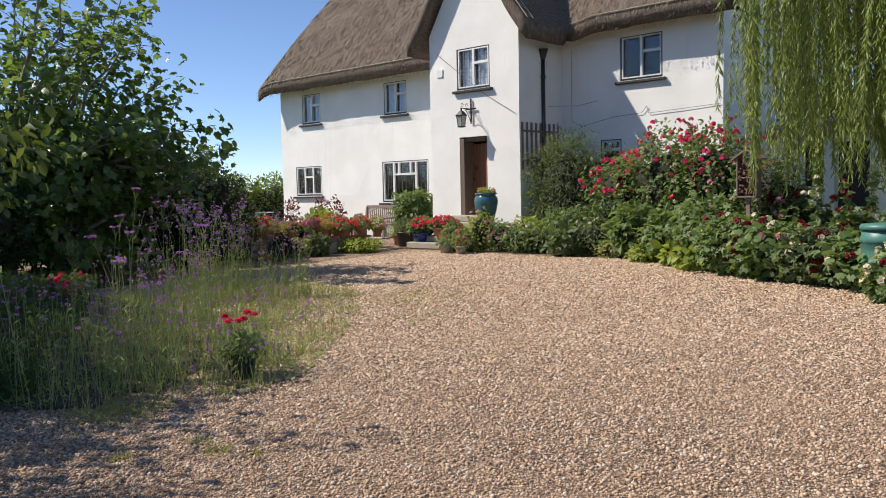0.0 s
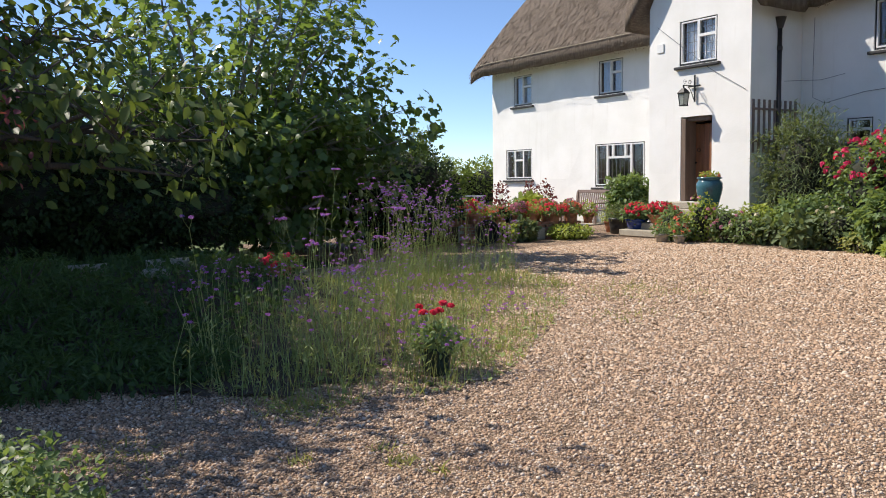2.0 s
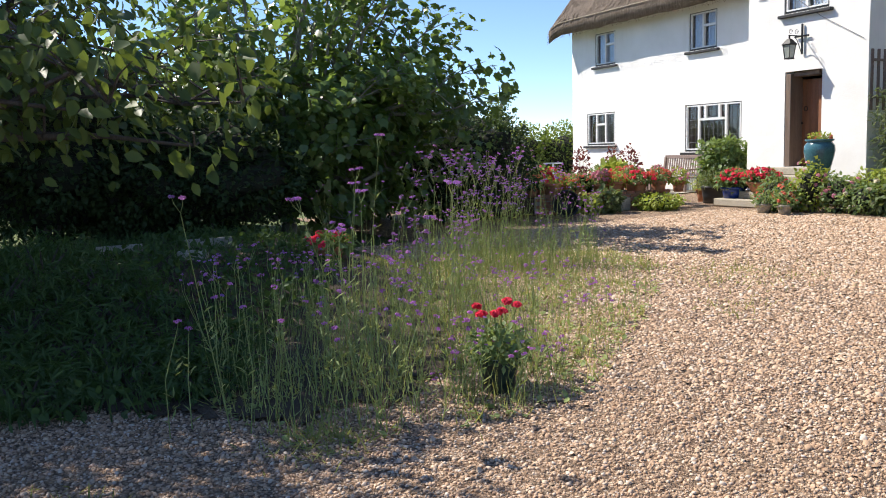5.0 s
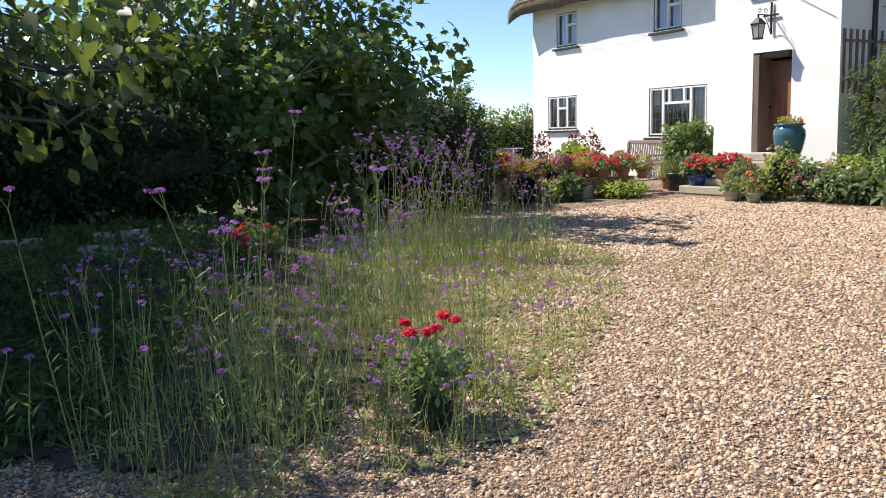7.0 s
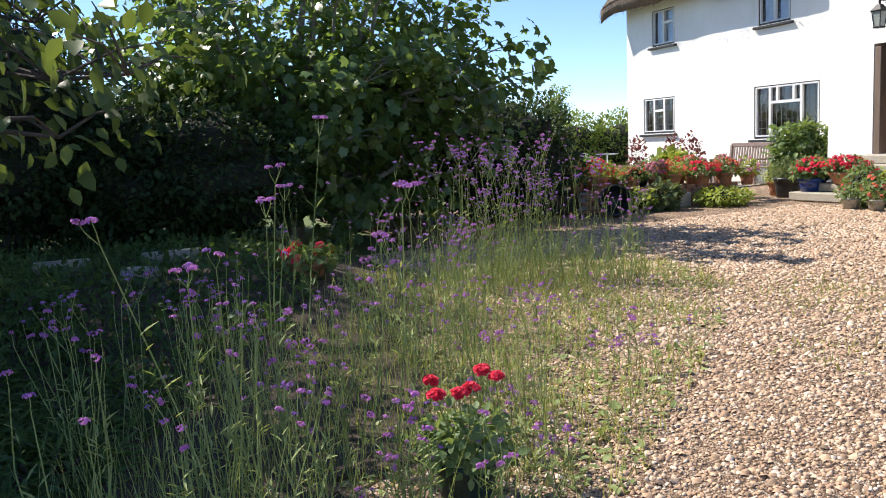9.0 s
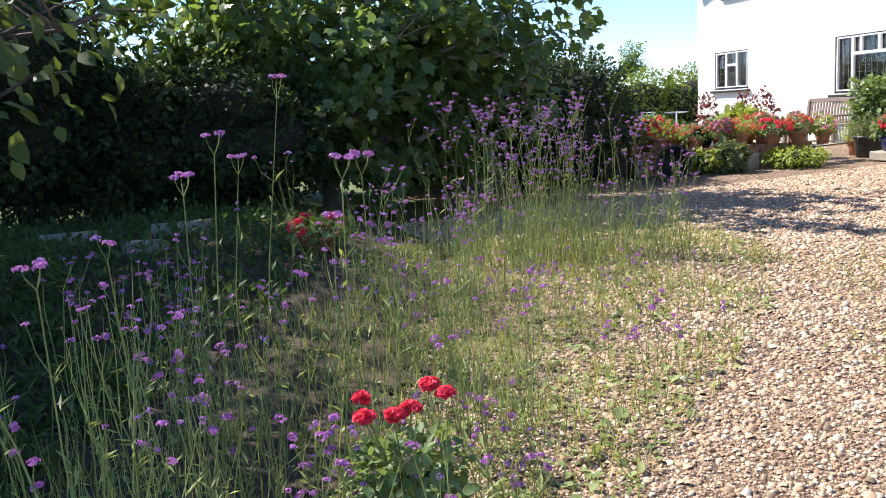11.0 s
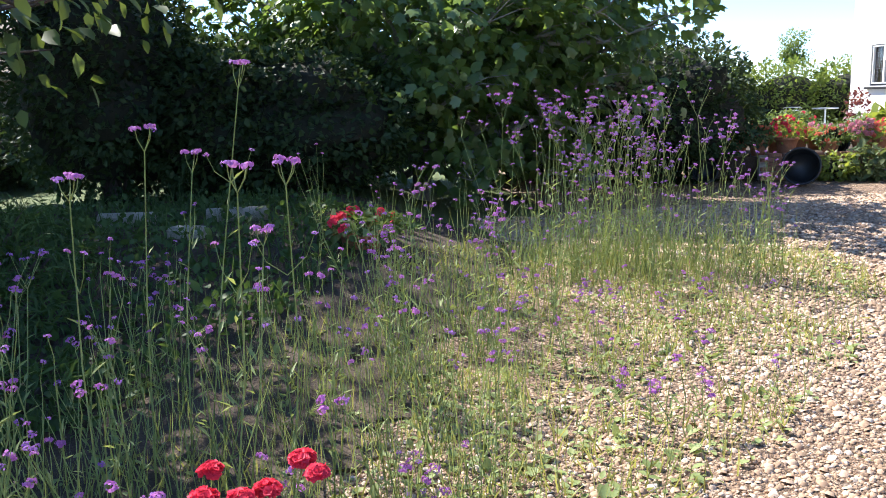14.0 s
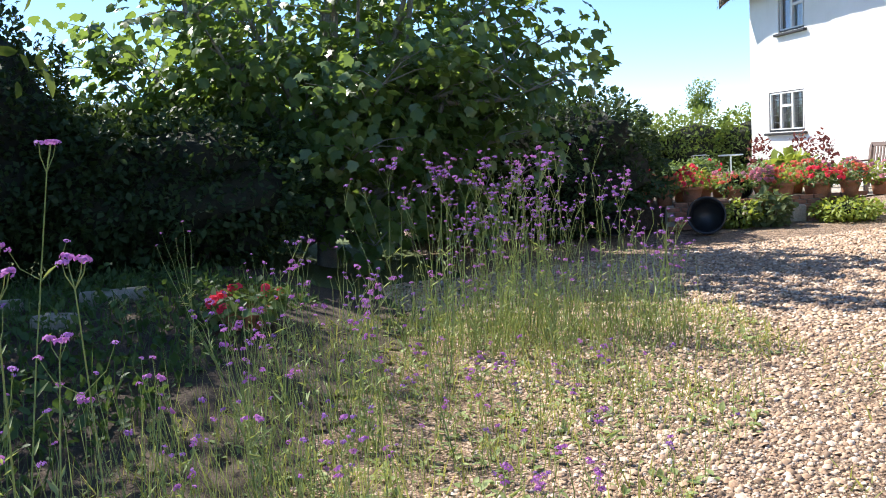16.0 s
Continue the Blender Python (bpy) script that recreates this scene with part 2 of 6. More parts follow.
L_CLIMB = leaf_mat("climber_leaf", (0.06, 0.095, 0.04), (0.19, 0.235, 0.11), 0.6, 0.3, 0.3)
L_LIME = leaf_mat("lime_leaf", (0.16, 0.22, 0.04), (0.36, 0.42, 0.10), 0.5, 0.4, 0.3)
L_GRASS = leaf_mat("grass_blade", (0.16, 0.20, 0.06), (0.42, 0.42, 0.17), 0.6, 0.35, 0.3)
L_STEM = leaf_mat("verbena_stem", (0.14, 0.20, 0.065), (0.36, 0.42, 0.17), 0.6, 0.25, 0.3)
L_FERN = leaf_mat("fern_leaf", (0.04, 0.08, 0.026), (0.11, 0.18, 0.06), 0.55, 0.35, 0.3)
L_BURG = leaf_mat("burgundy_leaf", (0.07, 0.018, 0.022), (0.20, 0.06, 0.07), 0.5, 0.35, 0.3)
P_VERB = petal_mat("verbena_petal", (0.20, 0.08, 0.33), (0.50, 0.26, 0.64))
P_PINKV = petal_mat("pink_verbena_petal", (0.34, 0.10, 0.40), (0.62, 0.28, 0.62))
P_SEED = petal_mat("verbena_seed_head", (0.11, 0.085, 0.075), (0.26, 0.20, 0.16))
P_RED = petal_mat("scarlet_petal", (0.72, 0.02, 0.06), (0.92, 0.11, 0.17))
P_ROSE = petal_mat("rose_petal", (0.60, 0.015, 0.09), (0.86, 0.10, 0.26))
P_ORANGE = petal_mat("orange_red_petal", (0.60, 0.10, 0.05), (0.84, 0.28, 0.18))
P_DARKRED = petal_mat("dark_red_petal", (0.10, 0.006, 0.012), (0.25, 0.02, 0.03))
P_CREAM = petal_mat("cream_petal", (0.62, 0.54, 0.36), (0.80, 0.74, 0.58))
P_PINK = petal_mat("pink_petal", (0.60, 0.18, 0.28), (0.75, 0.38, 0.45))


# ---- building helpers ----
RNG = np.random.default_rng(7)


def gz(x, y):
    """The height of the ground: a gentle rise to the house and a low bank under the trees."""
    a = np.clip((-10.3 - x) / 4.2, 0, 1)
    b = np.clip((3.6 - y) / 2.2, 0, 1)
    return 0.02 * np.clip(y, -5, 17) + 0.46 * (a * a * (3 - 2 * a)) * (b * b * (3 - 2 * b))


def ground_z(x, y):
    return float(gz(np.float64(x), np.float64(y)))


def thing(name, loc, label="", category="", group="", kind="", turn=0.0):
    e = new(name)
    e.empty_display_size = 0.1
    e.matrix_world = pose(loc[0], loc[1], loc[2], 0, 0, turn)
    return tagged(e, label, category, group, kind)


def part(name, bm, material, parent=None, label="", smooth=False):
    me = bpy.data.meshes.new(name)
    bm.normal_update()
    bm.to_mesh(me)
    bm.free()
    if smooth:
        me.polygons.foreach_set("use_smooth", [True] * len(me.polygons))
    me.materials.append(material)
    ob = new(name, me)
    ob.parent = parent
    return tagged(ob, label)


def share(name, me, parent, m=None, label=""):
    ob = new(name, me)
    ob.parent = parent
    if m is not None:
        ob.matrix_local = m
    return tagged(ob, label)


def box(bm, c, s, rot=(0, 0, 0), bevel=0.0):
    r = bmesh.ops.create_cube(bm, size=1, matrix=pose(*c, *rot) @ Matrix.Diagonal((*s, 1)))
    if bevel:
        edges = list({e for v in r["verts"] for e in v.link_edges})
        bmesh.ops.bevel(bm, geom=edges, offset=bevel, segments=1, affect='EDGES', profile=0.5)
    return bm


def boxes(*items, bevel=0.0):
    bm = bmesh.new()
    for it in items:
        box(bm, it[0], it[1], it[2] if len(it) > 2 else (0, 0, 0), bevel)
    return bm


def rod(bm, a, b, r0, r1=None, segs=8):
    a, b = Vector(a), Vector(b)
    d = b - a
    if d.length < 1e-5:
        return bm
    m = Matrix.Translation((a + b) / 2) @ d.to_track_quat("Z", "Y").to_matrix().to_4x4()
    bmesh.ops.create_cone(bm, cap_ends=True, segments=segs, radius1=r0, radius2=r1 if r1 is not None else r0, depth=d.length, matrix=m)
    return bm


def tube(bm, pts, r0, r1=None, segs=6):
    r1 = r0 if r1 is None else r1
    n = len(pts) - 1
    for i in range(n):
        rod(bm, pts[i], pts[i + 1], r0 + (r1 - r0) * i / n, r0 + (r1 - r0) * (i + 1) / n, segs)
    return bm


def lathe(profile, segs=24, bm=None):
    bm = bm or bmesh.new()
    rings = []
    for r, z in profile:
        rings.append([bm.verts.new((r * math.cos(2 * math.pi * k / segs), r * math.sin(2 * math.pi * k / segs), z)) for k in range(segs)])
    for a, b in zip(rings, rings[1:]):
        for k in range(segs):
            bm.faces.new((a[k], a[(k + 1) % segs], b[(k + 1) % segs], b[k]))
    bm.faces.new(list(reversed(rings[0])))
    bm.faces.new(rings[-1])
    return bm


def mesh_np(name, verts, faces):
    """A mesh from arrays: all faces have the same number of corners."""
    me = bpy.data.meshes.new(name)
    n, k = faces.shape
    me.vertices.add(len(verts))
    me.vertices.foreach_set("co", np.ascontiguousarray(verts, dtype=np.float32).ravel())
    me.loops.add(n * k)
    me.loops.foreach_set("vertex_index", np.ascontiguousarray(faces, dtype=np.int32).ravel())
    me.polygons.add(n)
    me.polygons.foreach_set("loop_start", np.arange(0, n * k, k, dtype=np.int32))
    me.update(calc_edges=True)
    return me


def unit(v):
    return v / np.maximum(np.linalg.norm(v, axis=-1, keepdims=True), 1e-9)


def scatter(name, tv, tf, pos, ahead, up, size):
    """Copies of a small template: its y axis along ahead, its z axis near up."""
    y = unit(ahead)
    x = unit(np.cross(y, up))
    z = np.cross(x, y)
    rot = np.stack([x, y, z], -1)
    size = np.asarray(size, float)
    if size.ndim == 1:
        size = np.repeat(size[:, None], 3, 1)
    local = tv[None] * size[:, None, :]
    verts = np.einsum("nij,nkj->nki", rot, local) + pos[:, None, :]
    n, k = len(pos), len(tv)
    faces = (tf[None] + (np.arange(n) * k)[:, None, None]).reshape(-1, tf.shape[1])
    return mesh_np(name, verts.reshape(-1, 3), faces)


LEAF = (np.array([(0, 0, 0), (-0.30, 0.35, 0.07), (-0.24, 0.7, 0.03), (0, 1, -0.10), (0.24, 0.7, 0.03), (0.30, 0.35, 0.07), (0, 0.5, -0.02)]),
        np.array([(0, 6, 1), (1, 6, 2), (2, 6, 3), (3, 6, 4), (4, 6, 5), (5, 6, 0)]))
SIMPLE = (np.array([(0, 0, 0), (-0.30, 0.5, 0.08), (0, 1, -0.05), (0.30, 0.5, 0.08)]), np.array([(0, 2, 1), (0, 3, 2)]))
LOBED = (np.array([(0, 0, 0), (-0.42, 0.12, 0.04), (-0.22, 0.38, 0.05), (-0.50, 0.62, -0.02), (-0.16, 0.66, 0.05), (0, 1.05, -0.12), (0.16, 0.66, 0.05), (0.50, 0.62, -0.02), (0.22, 0.38, 0.05), (0.42, 0.12, 0.04)]),
         np.array([(0, 2, 1), (0, 4, 2), (2, 4, 3), (0, 5, 4), (0, 6, 5), (0, 8, 6), (8, 7, 6), (0, 9, 8)]))
NARROW = (np.array([(0, 0, 0), (-0.085, 0.45, 0.02), (0, 1, -0.12), (0.085, 0.45, 0.02)]), np.array([(0, 2, 1), (0, 3, 2)]))
BLADE = (np.array([(-0.010, 0, 0), (0.010, 0, 0), (-0.007, 0.5, 0.02), (0.007, 0.5, 0.02), (0, 1, 0.12)]), np.array([(0, 1, 3), (0, 3, 2), (2, 3, 4)]))
FIGLEAF = (np.array([(0, 0.35, 0.03), (0, 0, 0), (-0.30, 0.02, 0.0), (-0.46, 0.26, -0.05), (-0.34, 0.40, 0.02), (-0.46, 0.66, -0.08), (-0.20, 0.70, 0.02), (0, 1.0, -0.14), (0.20, 0.70, 0.02), (0.46, 0.66, -0.08), (0.34, 0.40, 0.02), (0.46, 0.26, -0.05), (0.30, 0.02, 0.0)]),
           np.array([(0, k + 1, k) for k in range(1, 12)] + [(0, 1, 12)]))
CUP = (np.array([(0, 0, 0), (1, 0, 0.35), (0.31, 0.95, 0.35), (-0.81, 0.59, 0.35), (-0.81, -0.59, 0.35), (0.31, -0.95, 0.35)]),
       np.array([(0, 1, 2), (0, 2, 3), (0, 3, 4), (0, 4, 5), (0, 5, 1)]))


def rand_dirs(n):
    return unit(RNG.normal(size=(n, 3)))


def crown_points(centres, spread, per, shell=0.0):
    c = np.repeat(np.asarray(centres, float), per, 0)
    return c + RNG.normal(size=c.shape) * np.asarray(spread)


def leaves(name, tmpl, pos, centre, size, material, parent, out=0.6, droop=0.3, label=""):
    n = len(pos)
    o = unit(pos - np.asarray(centre, float))
    ahead = unit(o * out + rand_dirs(n) * 0.8 + np.array([0, 0, -droop]))
    up = unit(np.array([0, 0, 0.9]) + o * 0.5 + rand_dirs(n) * 0.7)
    s = size * RNG.uniform(0.65, 1.25, n)
    me = scatter(name, tmpl[0], tmpl[1], pos, ahead, up, s)
    me.materials.append(material)
    ob = new(name, me)
    ob.parent = parent
    return tagged(ob, label)


def shell_points(centre, radii, n, inner=0.72, lumps=0.34, flat_base=True):
    """Points near the skin of an uneven round mass."""
    d = rand_dirs(n)
    wob = np.array([noise.noise(Vector(v) * 2.3 + Vector(centre)) + 0.5 * noise.noise(Vector(v) * 5.1 + Vector(centre)) for v in d])
    r = (inner + (1 - inner) * RNG.random(n) ** 0.5) * (1 + lumps * wob)
    p = d * r[:, None] * np.asarray(radii) + np.asarray(centre)
    return p


# A solid lump added inside foliage, coloured dark to stand for inner shade.
def core_mesh(name, centre, radii, material, parent, k=0.72, lumps=0.34):
    bm = bmesh.new()
    bmesh.ops.create_icosphere(bm, subdivisions=3, radius=1)
    for v in bm.verts:
        d = v.co.normalized()
        w = noise.noise(d * 2.3 + Vector(centre)) + 0.5 * noise.noise(d * 5.1 + Vector(centre))
        s = k * (1 + lumps * w)
        v.co = Vector((d.x * radii[0] * s + centre[0], d.y * radii[1] * s + centre[1], d.z * radii[2] * s + centre[2]))
    return part(name, bm, material, parent, smooth=True)


def shrub(name, loc, size, n, leaf, tmpl, material, label, category="shrub", group="", core=True, flowers=()):
    """A leafy mass on the ground: a few stems, a near-black lump for the shade in its middle, many leaves, and flowers
    on its skin.
    """
    e = thing(name, loc, label, category, group)
    rx, ry, h = size
    c, rad = (0, 0, h * 0.52), (rx, ry, h * 0.52)
    bm = bmesh.new()
    for k in range(5):
        a = k * 1.257 + loc[0]
        tube(bm, [(0.05 * math.cos(a), 0.05 * math.sin(a), 0), (rx * 0.3 * math.cos(a), ry * 0.3 * math.sin(a), h * 0.4), (rx * 0.5 * math.cos(a), ry * 0.5 * math.sin(a), h * 0.75)], 0.02, 0.006, 5)
    part("stem", bm, M_BARK, e)
    if core:
        core_mesh("dark_core", c, rad, M_CORE, e, 0.55)
    p = shell_points(c, rad, n, 0.5)
    p = p[p[:, 2] > 0.02]
    leaves("foliage", tmpl, p, c, leaf, material, e)
    for fname, fmat, fn, fsize, low in flowers:
        q = shell_points(c, rad, fn, 0.98)
        q = q[q[:, 2] > h * low]
        bloom(fname, q, c, fsize, fmat, e)
    return e


FLOWERS = {}


def bloom(name, q, centre, size, material, parent):
    """Flowers of a few cupped petal rings, each one an object."""
    key = (material.name, round(size, 3))
    if key not in FLOWERS:
        made = []
        for v in range(2):
            k = 9 if size > 0.06 else 6
            d = unit(RNG.normal(size=(k, 3)) * np.array([1, 1, 0.4]) + np.array([0, 0, 0.5]))
            me = scatter("flower", CUP[0], CUP[1], d * size * 0.5, np.cross(d, rand_dirs(k)), d + np.array([0, 0, 0.4]), RNG.uniform(0.45, 0.75, k) * size)
            me.materials.append(material)
            made.append(me)
        FLOWERS[key] = made
    for i, p in enumerate(q):
        o = Vector(tuple(p - np.asarray(centre, float)))
        m = Matrix.Translation(tuple(p)) @ (o + Vector((0, 0, 0.3)) * o.length).to_track_quat("Z", "Y").to_matrix().to_4x4() @ pose(0, 0, 0, 0, 0, 57.0 * i)
        share("flower", FLOWERS[key][i % 2], parent, m)


def bloom_joined(name, q, centre, size, material, parent):
    """One flower head of many small petal cups."""
    n = len(q)
    o = unit(q - np.asarray(centre, float))
    pos = np.concatenate([q, q + o * size * 0.25, q + o * size * 0.1])
    up = unit(np.concatenate([o, o, o]) + RNG.normal(size=(3 * n, 3)) * 0.3)
    s = np.concatenate([np.full(n, size), np.full(n, size * 0.6), np.full(n, size * 0.85)]) * RNG.uniform(0.75, 1.2, 3 * n)
    ahead = np.cross(up, rand_dirs(3 * n))
    me = scatter(name, CUP[0], CUP[1], pos, ahead, up, s)
    me.materials.append(material)
    ob = new(name, me)
    ob.parent = parent
    return ob


def inside(px, py, poly):
    res = np.zeros(len(px), bool)
    j = len(poly) - 1
    for i in range(len(poly)):
        xi, yi = poly[i]
        xj, yj = poly[j]
        hit = ((yi > py) != (yj > py)) & (px < (xj - xi) * (py - yi) / (yj - yi + 1e-12) + xi)
        res ^= hit
        j = i
    return res


# ---- ground ----
def sheet(name, xs, ys, lift, material, rough=0.0, keep=None):
    X, Y = np.meshgrid(xs, ys)
    Z = gz(X, Y) + lift
    if rough:
        Z = Z + np.array([noise.noise(Vector((x * 0.6, y * 0.6, 0))) for x, y in zip(X.ravel(), Y.ravel())]).reshape(X.shape) * rough
    nx, ny = len(xs), len(ys)
    i = (np.arange(ny - 1)[:, None] * nx + np.arange(nx - 1)[None]).ravel()
    f = np.stack([i, i + 1, i + 1 + nx, i + nx], -1)
    if keep is not None:
        f = f[keep(X.ravel()[f].mean(1), Y.ravel()[f].mean(1))]
    me = mesh_np(name, np.stack([X, Y, Z], -1).reshape(-1, 3), f)
    me.materials.append(material)
    return new(name, me)


far = [-1500, -600, -250, -120, -80, -60]
tagged(sheet("ground", far + list(np.arange(-50, 41, 0.7)) + [60, 120, 300, 900, 1500], far + list(np.arange(-50, 61, 0.7)) + [80, 150, 400, 1500], -0.03, M_FIELD),
       "rough grass and soil reaching to the horizon", "ground", kind="structure")
tagged(sheet("road", np.arange(-24, 6.01, 0.3), np.arange(-14, 16.01, 0.3), 0.0, M_GRAVEL, 0.012, lambda x, y: ((y > 4.5) | (x > -14.6)) & ((y > -0.8) | (x > -9.9 + 0.35 * y))),
       "drive of loose tan and brown gravel", "gravel drive", kind="structure")

BED = [(-10.2, -3.4), (-9.5, -2.1), (-9.0, -0.5), (-8.25, -0.3), (-7.95, 0.5), (-7.95, 1.4), (-8.5, 2.2), (-9.2, 3.1), (-9.9, 3.9), (-11.0, 4.7), (-11.6, 5.6), (-13.4, 6.1), (-14.6, 5.6), (-15.2, 3.2), (-15.4, 0.0), (-16.0, -3.4)]
SOIL_BED = [(-9.7, -1.2), (-8.65, -0.2), (-8.7, 0.6), (-9.2, 1.3), (-10.4, 1.9), (-11.8, 2.4), (-13.4, 3.1), (-15.4, 3.4), (-17.0, 2.0), (-17.0, -3.8), (-10.2, -3.4)]
SHADE_BED = [(-10.2, -3.6), (-9.6, -2.0), (-9.2, -0.7), (-10.4, 0.2), (-11.8, 1.2), (-13.2, 1.9), (-15.0, 2.6), (-16.5, 1.0), (-17.0, -4.0)]


tagged(sheet("bed_soil", np.arange(-17, -8.5, 0.09), np.arange(-3.8, 3.5, 0.09), 0.02, M_SOIL, 0.012, lambda x, y: inside(x + 0.12 * np.sin(y * 9.0) + 0.07 * np.sin(y * 23.0), y + 0.1 * np.sin(x * 11.0), SOIL_BED)),
       "dark garden soil under the flowers", "soil", kind="structure")


# ---- house ----
def wall_mesh(name, x0, x1, z0, z1, y, thick, holes, parent=None, gable=None):
    """A wall along x with a front face at y and openings that go through it."""
    xs = sorted({x0, x1, *[v for h in holes for v in h[:2]]})
    zs = sorted({z0, z1, *[v for h in holes for v in h[2:]]})

    def fine(vals, step):
        out = []
        for a, b in zip(vals, vals[1:]):
            k = max(1, int((b - a) / step))
            out += [a + (b - a) * i / k for i in range(k)]
        return out + [vals[-1]]
    xs, zs = fine(xs, 0.6), fine(zs, 0.6)

    def solid(i, j):
        if i < 0 or j < 0 or i >= len(xs) - 1 or j >= len(zs) - 1:
            return False
        cx, cz = (xs[i] + xs[i + 1]) / 2, (zs[j] + zs[j + 1]) / 2
        return not any(h[0] < cx < h[1] and h[2] < cz < h[3] for h in holes)
    bm = bmesh.new()

    def quad(*p):
        bm.faces.new([bm.verts.new(q) for q in p])
    yb = y + thick
    for i in range(len(xs) - 1):
        for j in range(len(zs) - 1):
            if not solid(i, j):
                continue
            a, b, c, d = xs[i], xs[i + 1], zs[j], zs[j + 1]
            quad((a, y, c), (b, y, c), (b, y, d), (a, y, d))
            quad((b, yb, c), (a, yb, c), (a, yb, d), (b, yb, d))
            if not solid(i - 1, j):
                quad((a, yb, c), (a, y, c), (a, y, d), (a, yb, d))
            if not solid(i + 1, j):
                quad((b, y, c), (b, yb, c), (b, yb, d), (b, y, d))
            if not solid(i, j - 1):
                quad((a, yb, c), (b, yb, c), (b, y, c), (a, y, c))
            if not solid(i, j + 1) and not (gable and j == len(zs) - 2):
                quad((a, y, d), (b, y, d), (b, yb, d), (a, yb, d))
    if gable:
        gx, gz = gable
        for yy, flip in ((y, False), (yb, True)):
            p = [(x0, yy, z1), (x1, yy, z1), (gx, yy, gz)]
            bm.faces.new([bm.verts.new(q) for q in (reversed(p) if flip else p)])
        quad((x1, y, z1), (x1, yb, z1), (gx, yb, gz), (gx, y, gz))
        quad((gx, y, gz), (gx, yb, gz), (x0, yb, z1), (x0, y, z1))
    bmesh.ops.remove_doubles(bm, verts=bm.verts, dist=0.0005)
    for v in bm.verts:
        if abs(v.co.y - y) < 1e-4 and not any(abs(v.co.x - h[0]) < 0.02 or abs(v.co.x - h[1]) < 0.02 for h in holes):
            v.co.y += 0.03 * noise.noise(Vector((v.co.x * 0.7, 3.1, v.co.z * 0.8)))
    return part(name, bm, M_WALL, parent)


W_A, W_D = (-26.75, -25.69, 4.36, 5.43), (-22.34, -21.26, 4.36, 5.43)
W_B, W_C = (-27.22, -25.71, 1.73, 2.81), (-22.49, -20.33, 1.46, 2.82)
W_E, W_DOOR = (-17.19, -16.02, 4.52, 5.63), (-17.13, -16.15, 1.11, 3.24)
W_F, W_G = (-13.24, -12.03, 4.52, 5.64), (-13.85, -13.21, 2.48, 3.04)
YM, YP, YF = 16.22, 14.15, 16.08
XL, XP0, XP1, XR = -28.06, -18.20, -15.05, -10.45

house = thing("house", ((XL + XR) / 2, 19.5, 0.3), "white rendered cottage with a thick brown thatched roof", "house")
house_inv = house.matrix_world.inverted()


def to_house(ob):
    ob.parent = house
    ob.matrix_parent_inverse = house_inv
    return ob


to_house(wall_mesh("wall", XL, XP0 + 0.1, 0.2, 6.24, YM, 0.42, [W_A, W_D, W_B, W_C]))
to_house(wall_mesh("wall", XP0, XP1, 0.2, 6.10, YP, 0.42, [W_E, W_DOOR], gable=(-16.62, 8.70)))
to_house(wall_mesh("wall", XP1 - 0.1, XR, 0.2, 6.45, YF, 0.42, [W_F, W_G]))
to_house(part("wall", boxes(((XP0 + 0.21, 15.39, 3.15), (0.42, 1.64, 5.9)), ((XP1 - 0.21, 15.32, 3.15), (0.42, 1.5, 5.9))), M_WALL))
to_house(part("wall", boxes(((XL + 0.21, 19.85, 3.15), (0.42, 6.4, 5.9))), M_WALL))
to_house(part("wall", boxes(((XR - 0.21, 19.85, 3.15), (0.42, 6.7, 5.9))), M_WALL))
to_house(part("wall", boxes((((XL + XR) / 2, 23.2, 3.15), (XR - XL, 0.4, 5.9))), M_WALL))
for xg in (XL + 0.2, XR - 0.2):
    bmg = bmesh.new()
    ring = [(xg, 16.4, 6.0), (xg, 23.2, 6.0), (xg, 19.8, 9.9)]
    lo = [bmg.verts.new((x - 0.2, y, z)) for x, y, z in ring]
    hi = [bmg.verts.new((x + 0.2, y, z)) for x, y, z in ring]
    bmg.faces.new(lo)
    bmg.faces.new(list(reversed(hi)))
    for k in range(3):
        bmg.faces.new((lo[k], hi[k], hi[(k + 1) % 3], lo[(k + 1) % 3]))
    to_house(part("wall", bmg, M_WALL, None, "white gable end"))
# Unseen room surfaces, near-black so that the windows read as dark.
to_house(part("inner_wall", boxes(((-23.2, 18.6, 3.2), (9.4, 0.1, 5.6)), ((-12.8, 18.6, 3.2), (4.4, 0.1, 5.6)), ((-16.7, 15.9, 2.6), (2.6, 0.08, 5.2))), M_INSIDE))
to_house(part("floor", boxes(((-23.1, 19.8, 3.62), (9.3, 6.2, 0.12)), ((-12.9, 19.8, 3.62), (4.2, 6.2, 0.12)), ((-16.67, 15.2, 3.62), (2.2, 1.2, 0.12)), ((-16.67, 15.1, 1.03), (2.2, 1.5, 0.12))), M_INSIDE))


# thatch: the main slope and the porch gable meet in one uneven skin
def roof_top(x, y):
    t = abs(y - 19.8) / 4.3
    main = 10.40 - 4.3 * (0.92 * t + 0.14 * t * t) + 0.26 * min(1, max(0, (x + 15.2) / 1.5))
    if x < -27.6:
        main -= 0.16 * ((-27.6 - x) / 0.9) ** 2
    gab = 9.20 - abs(x + 16.67) * 1.60 if y < 19.8 else -9
    if abs(x + 16.67) > 1.6:
        gab += 0.30 * (abs(x + 16.67) - 1.6)
    a, b, k = main, gab, 0.35
    h = max(k - abs(a - b), 0) / k
    return (max(a, b) if y >= 15.45 else gab) + h * h * k * 0.25 * (y >= 15.45)


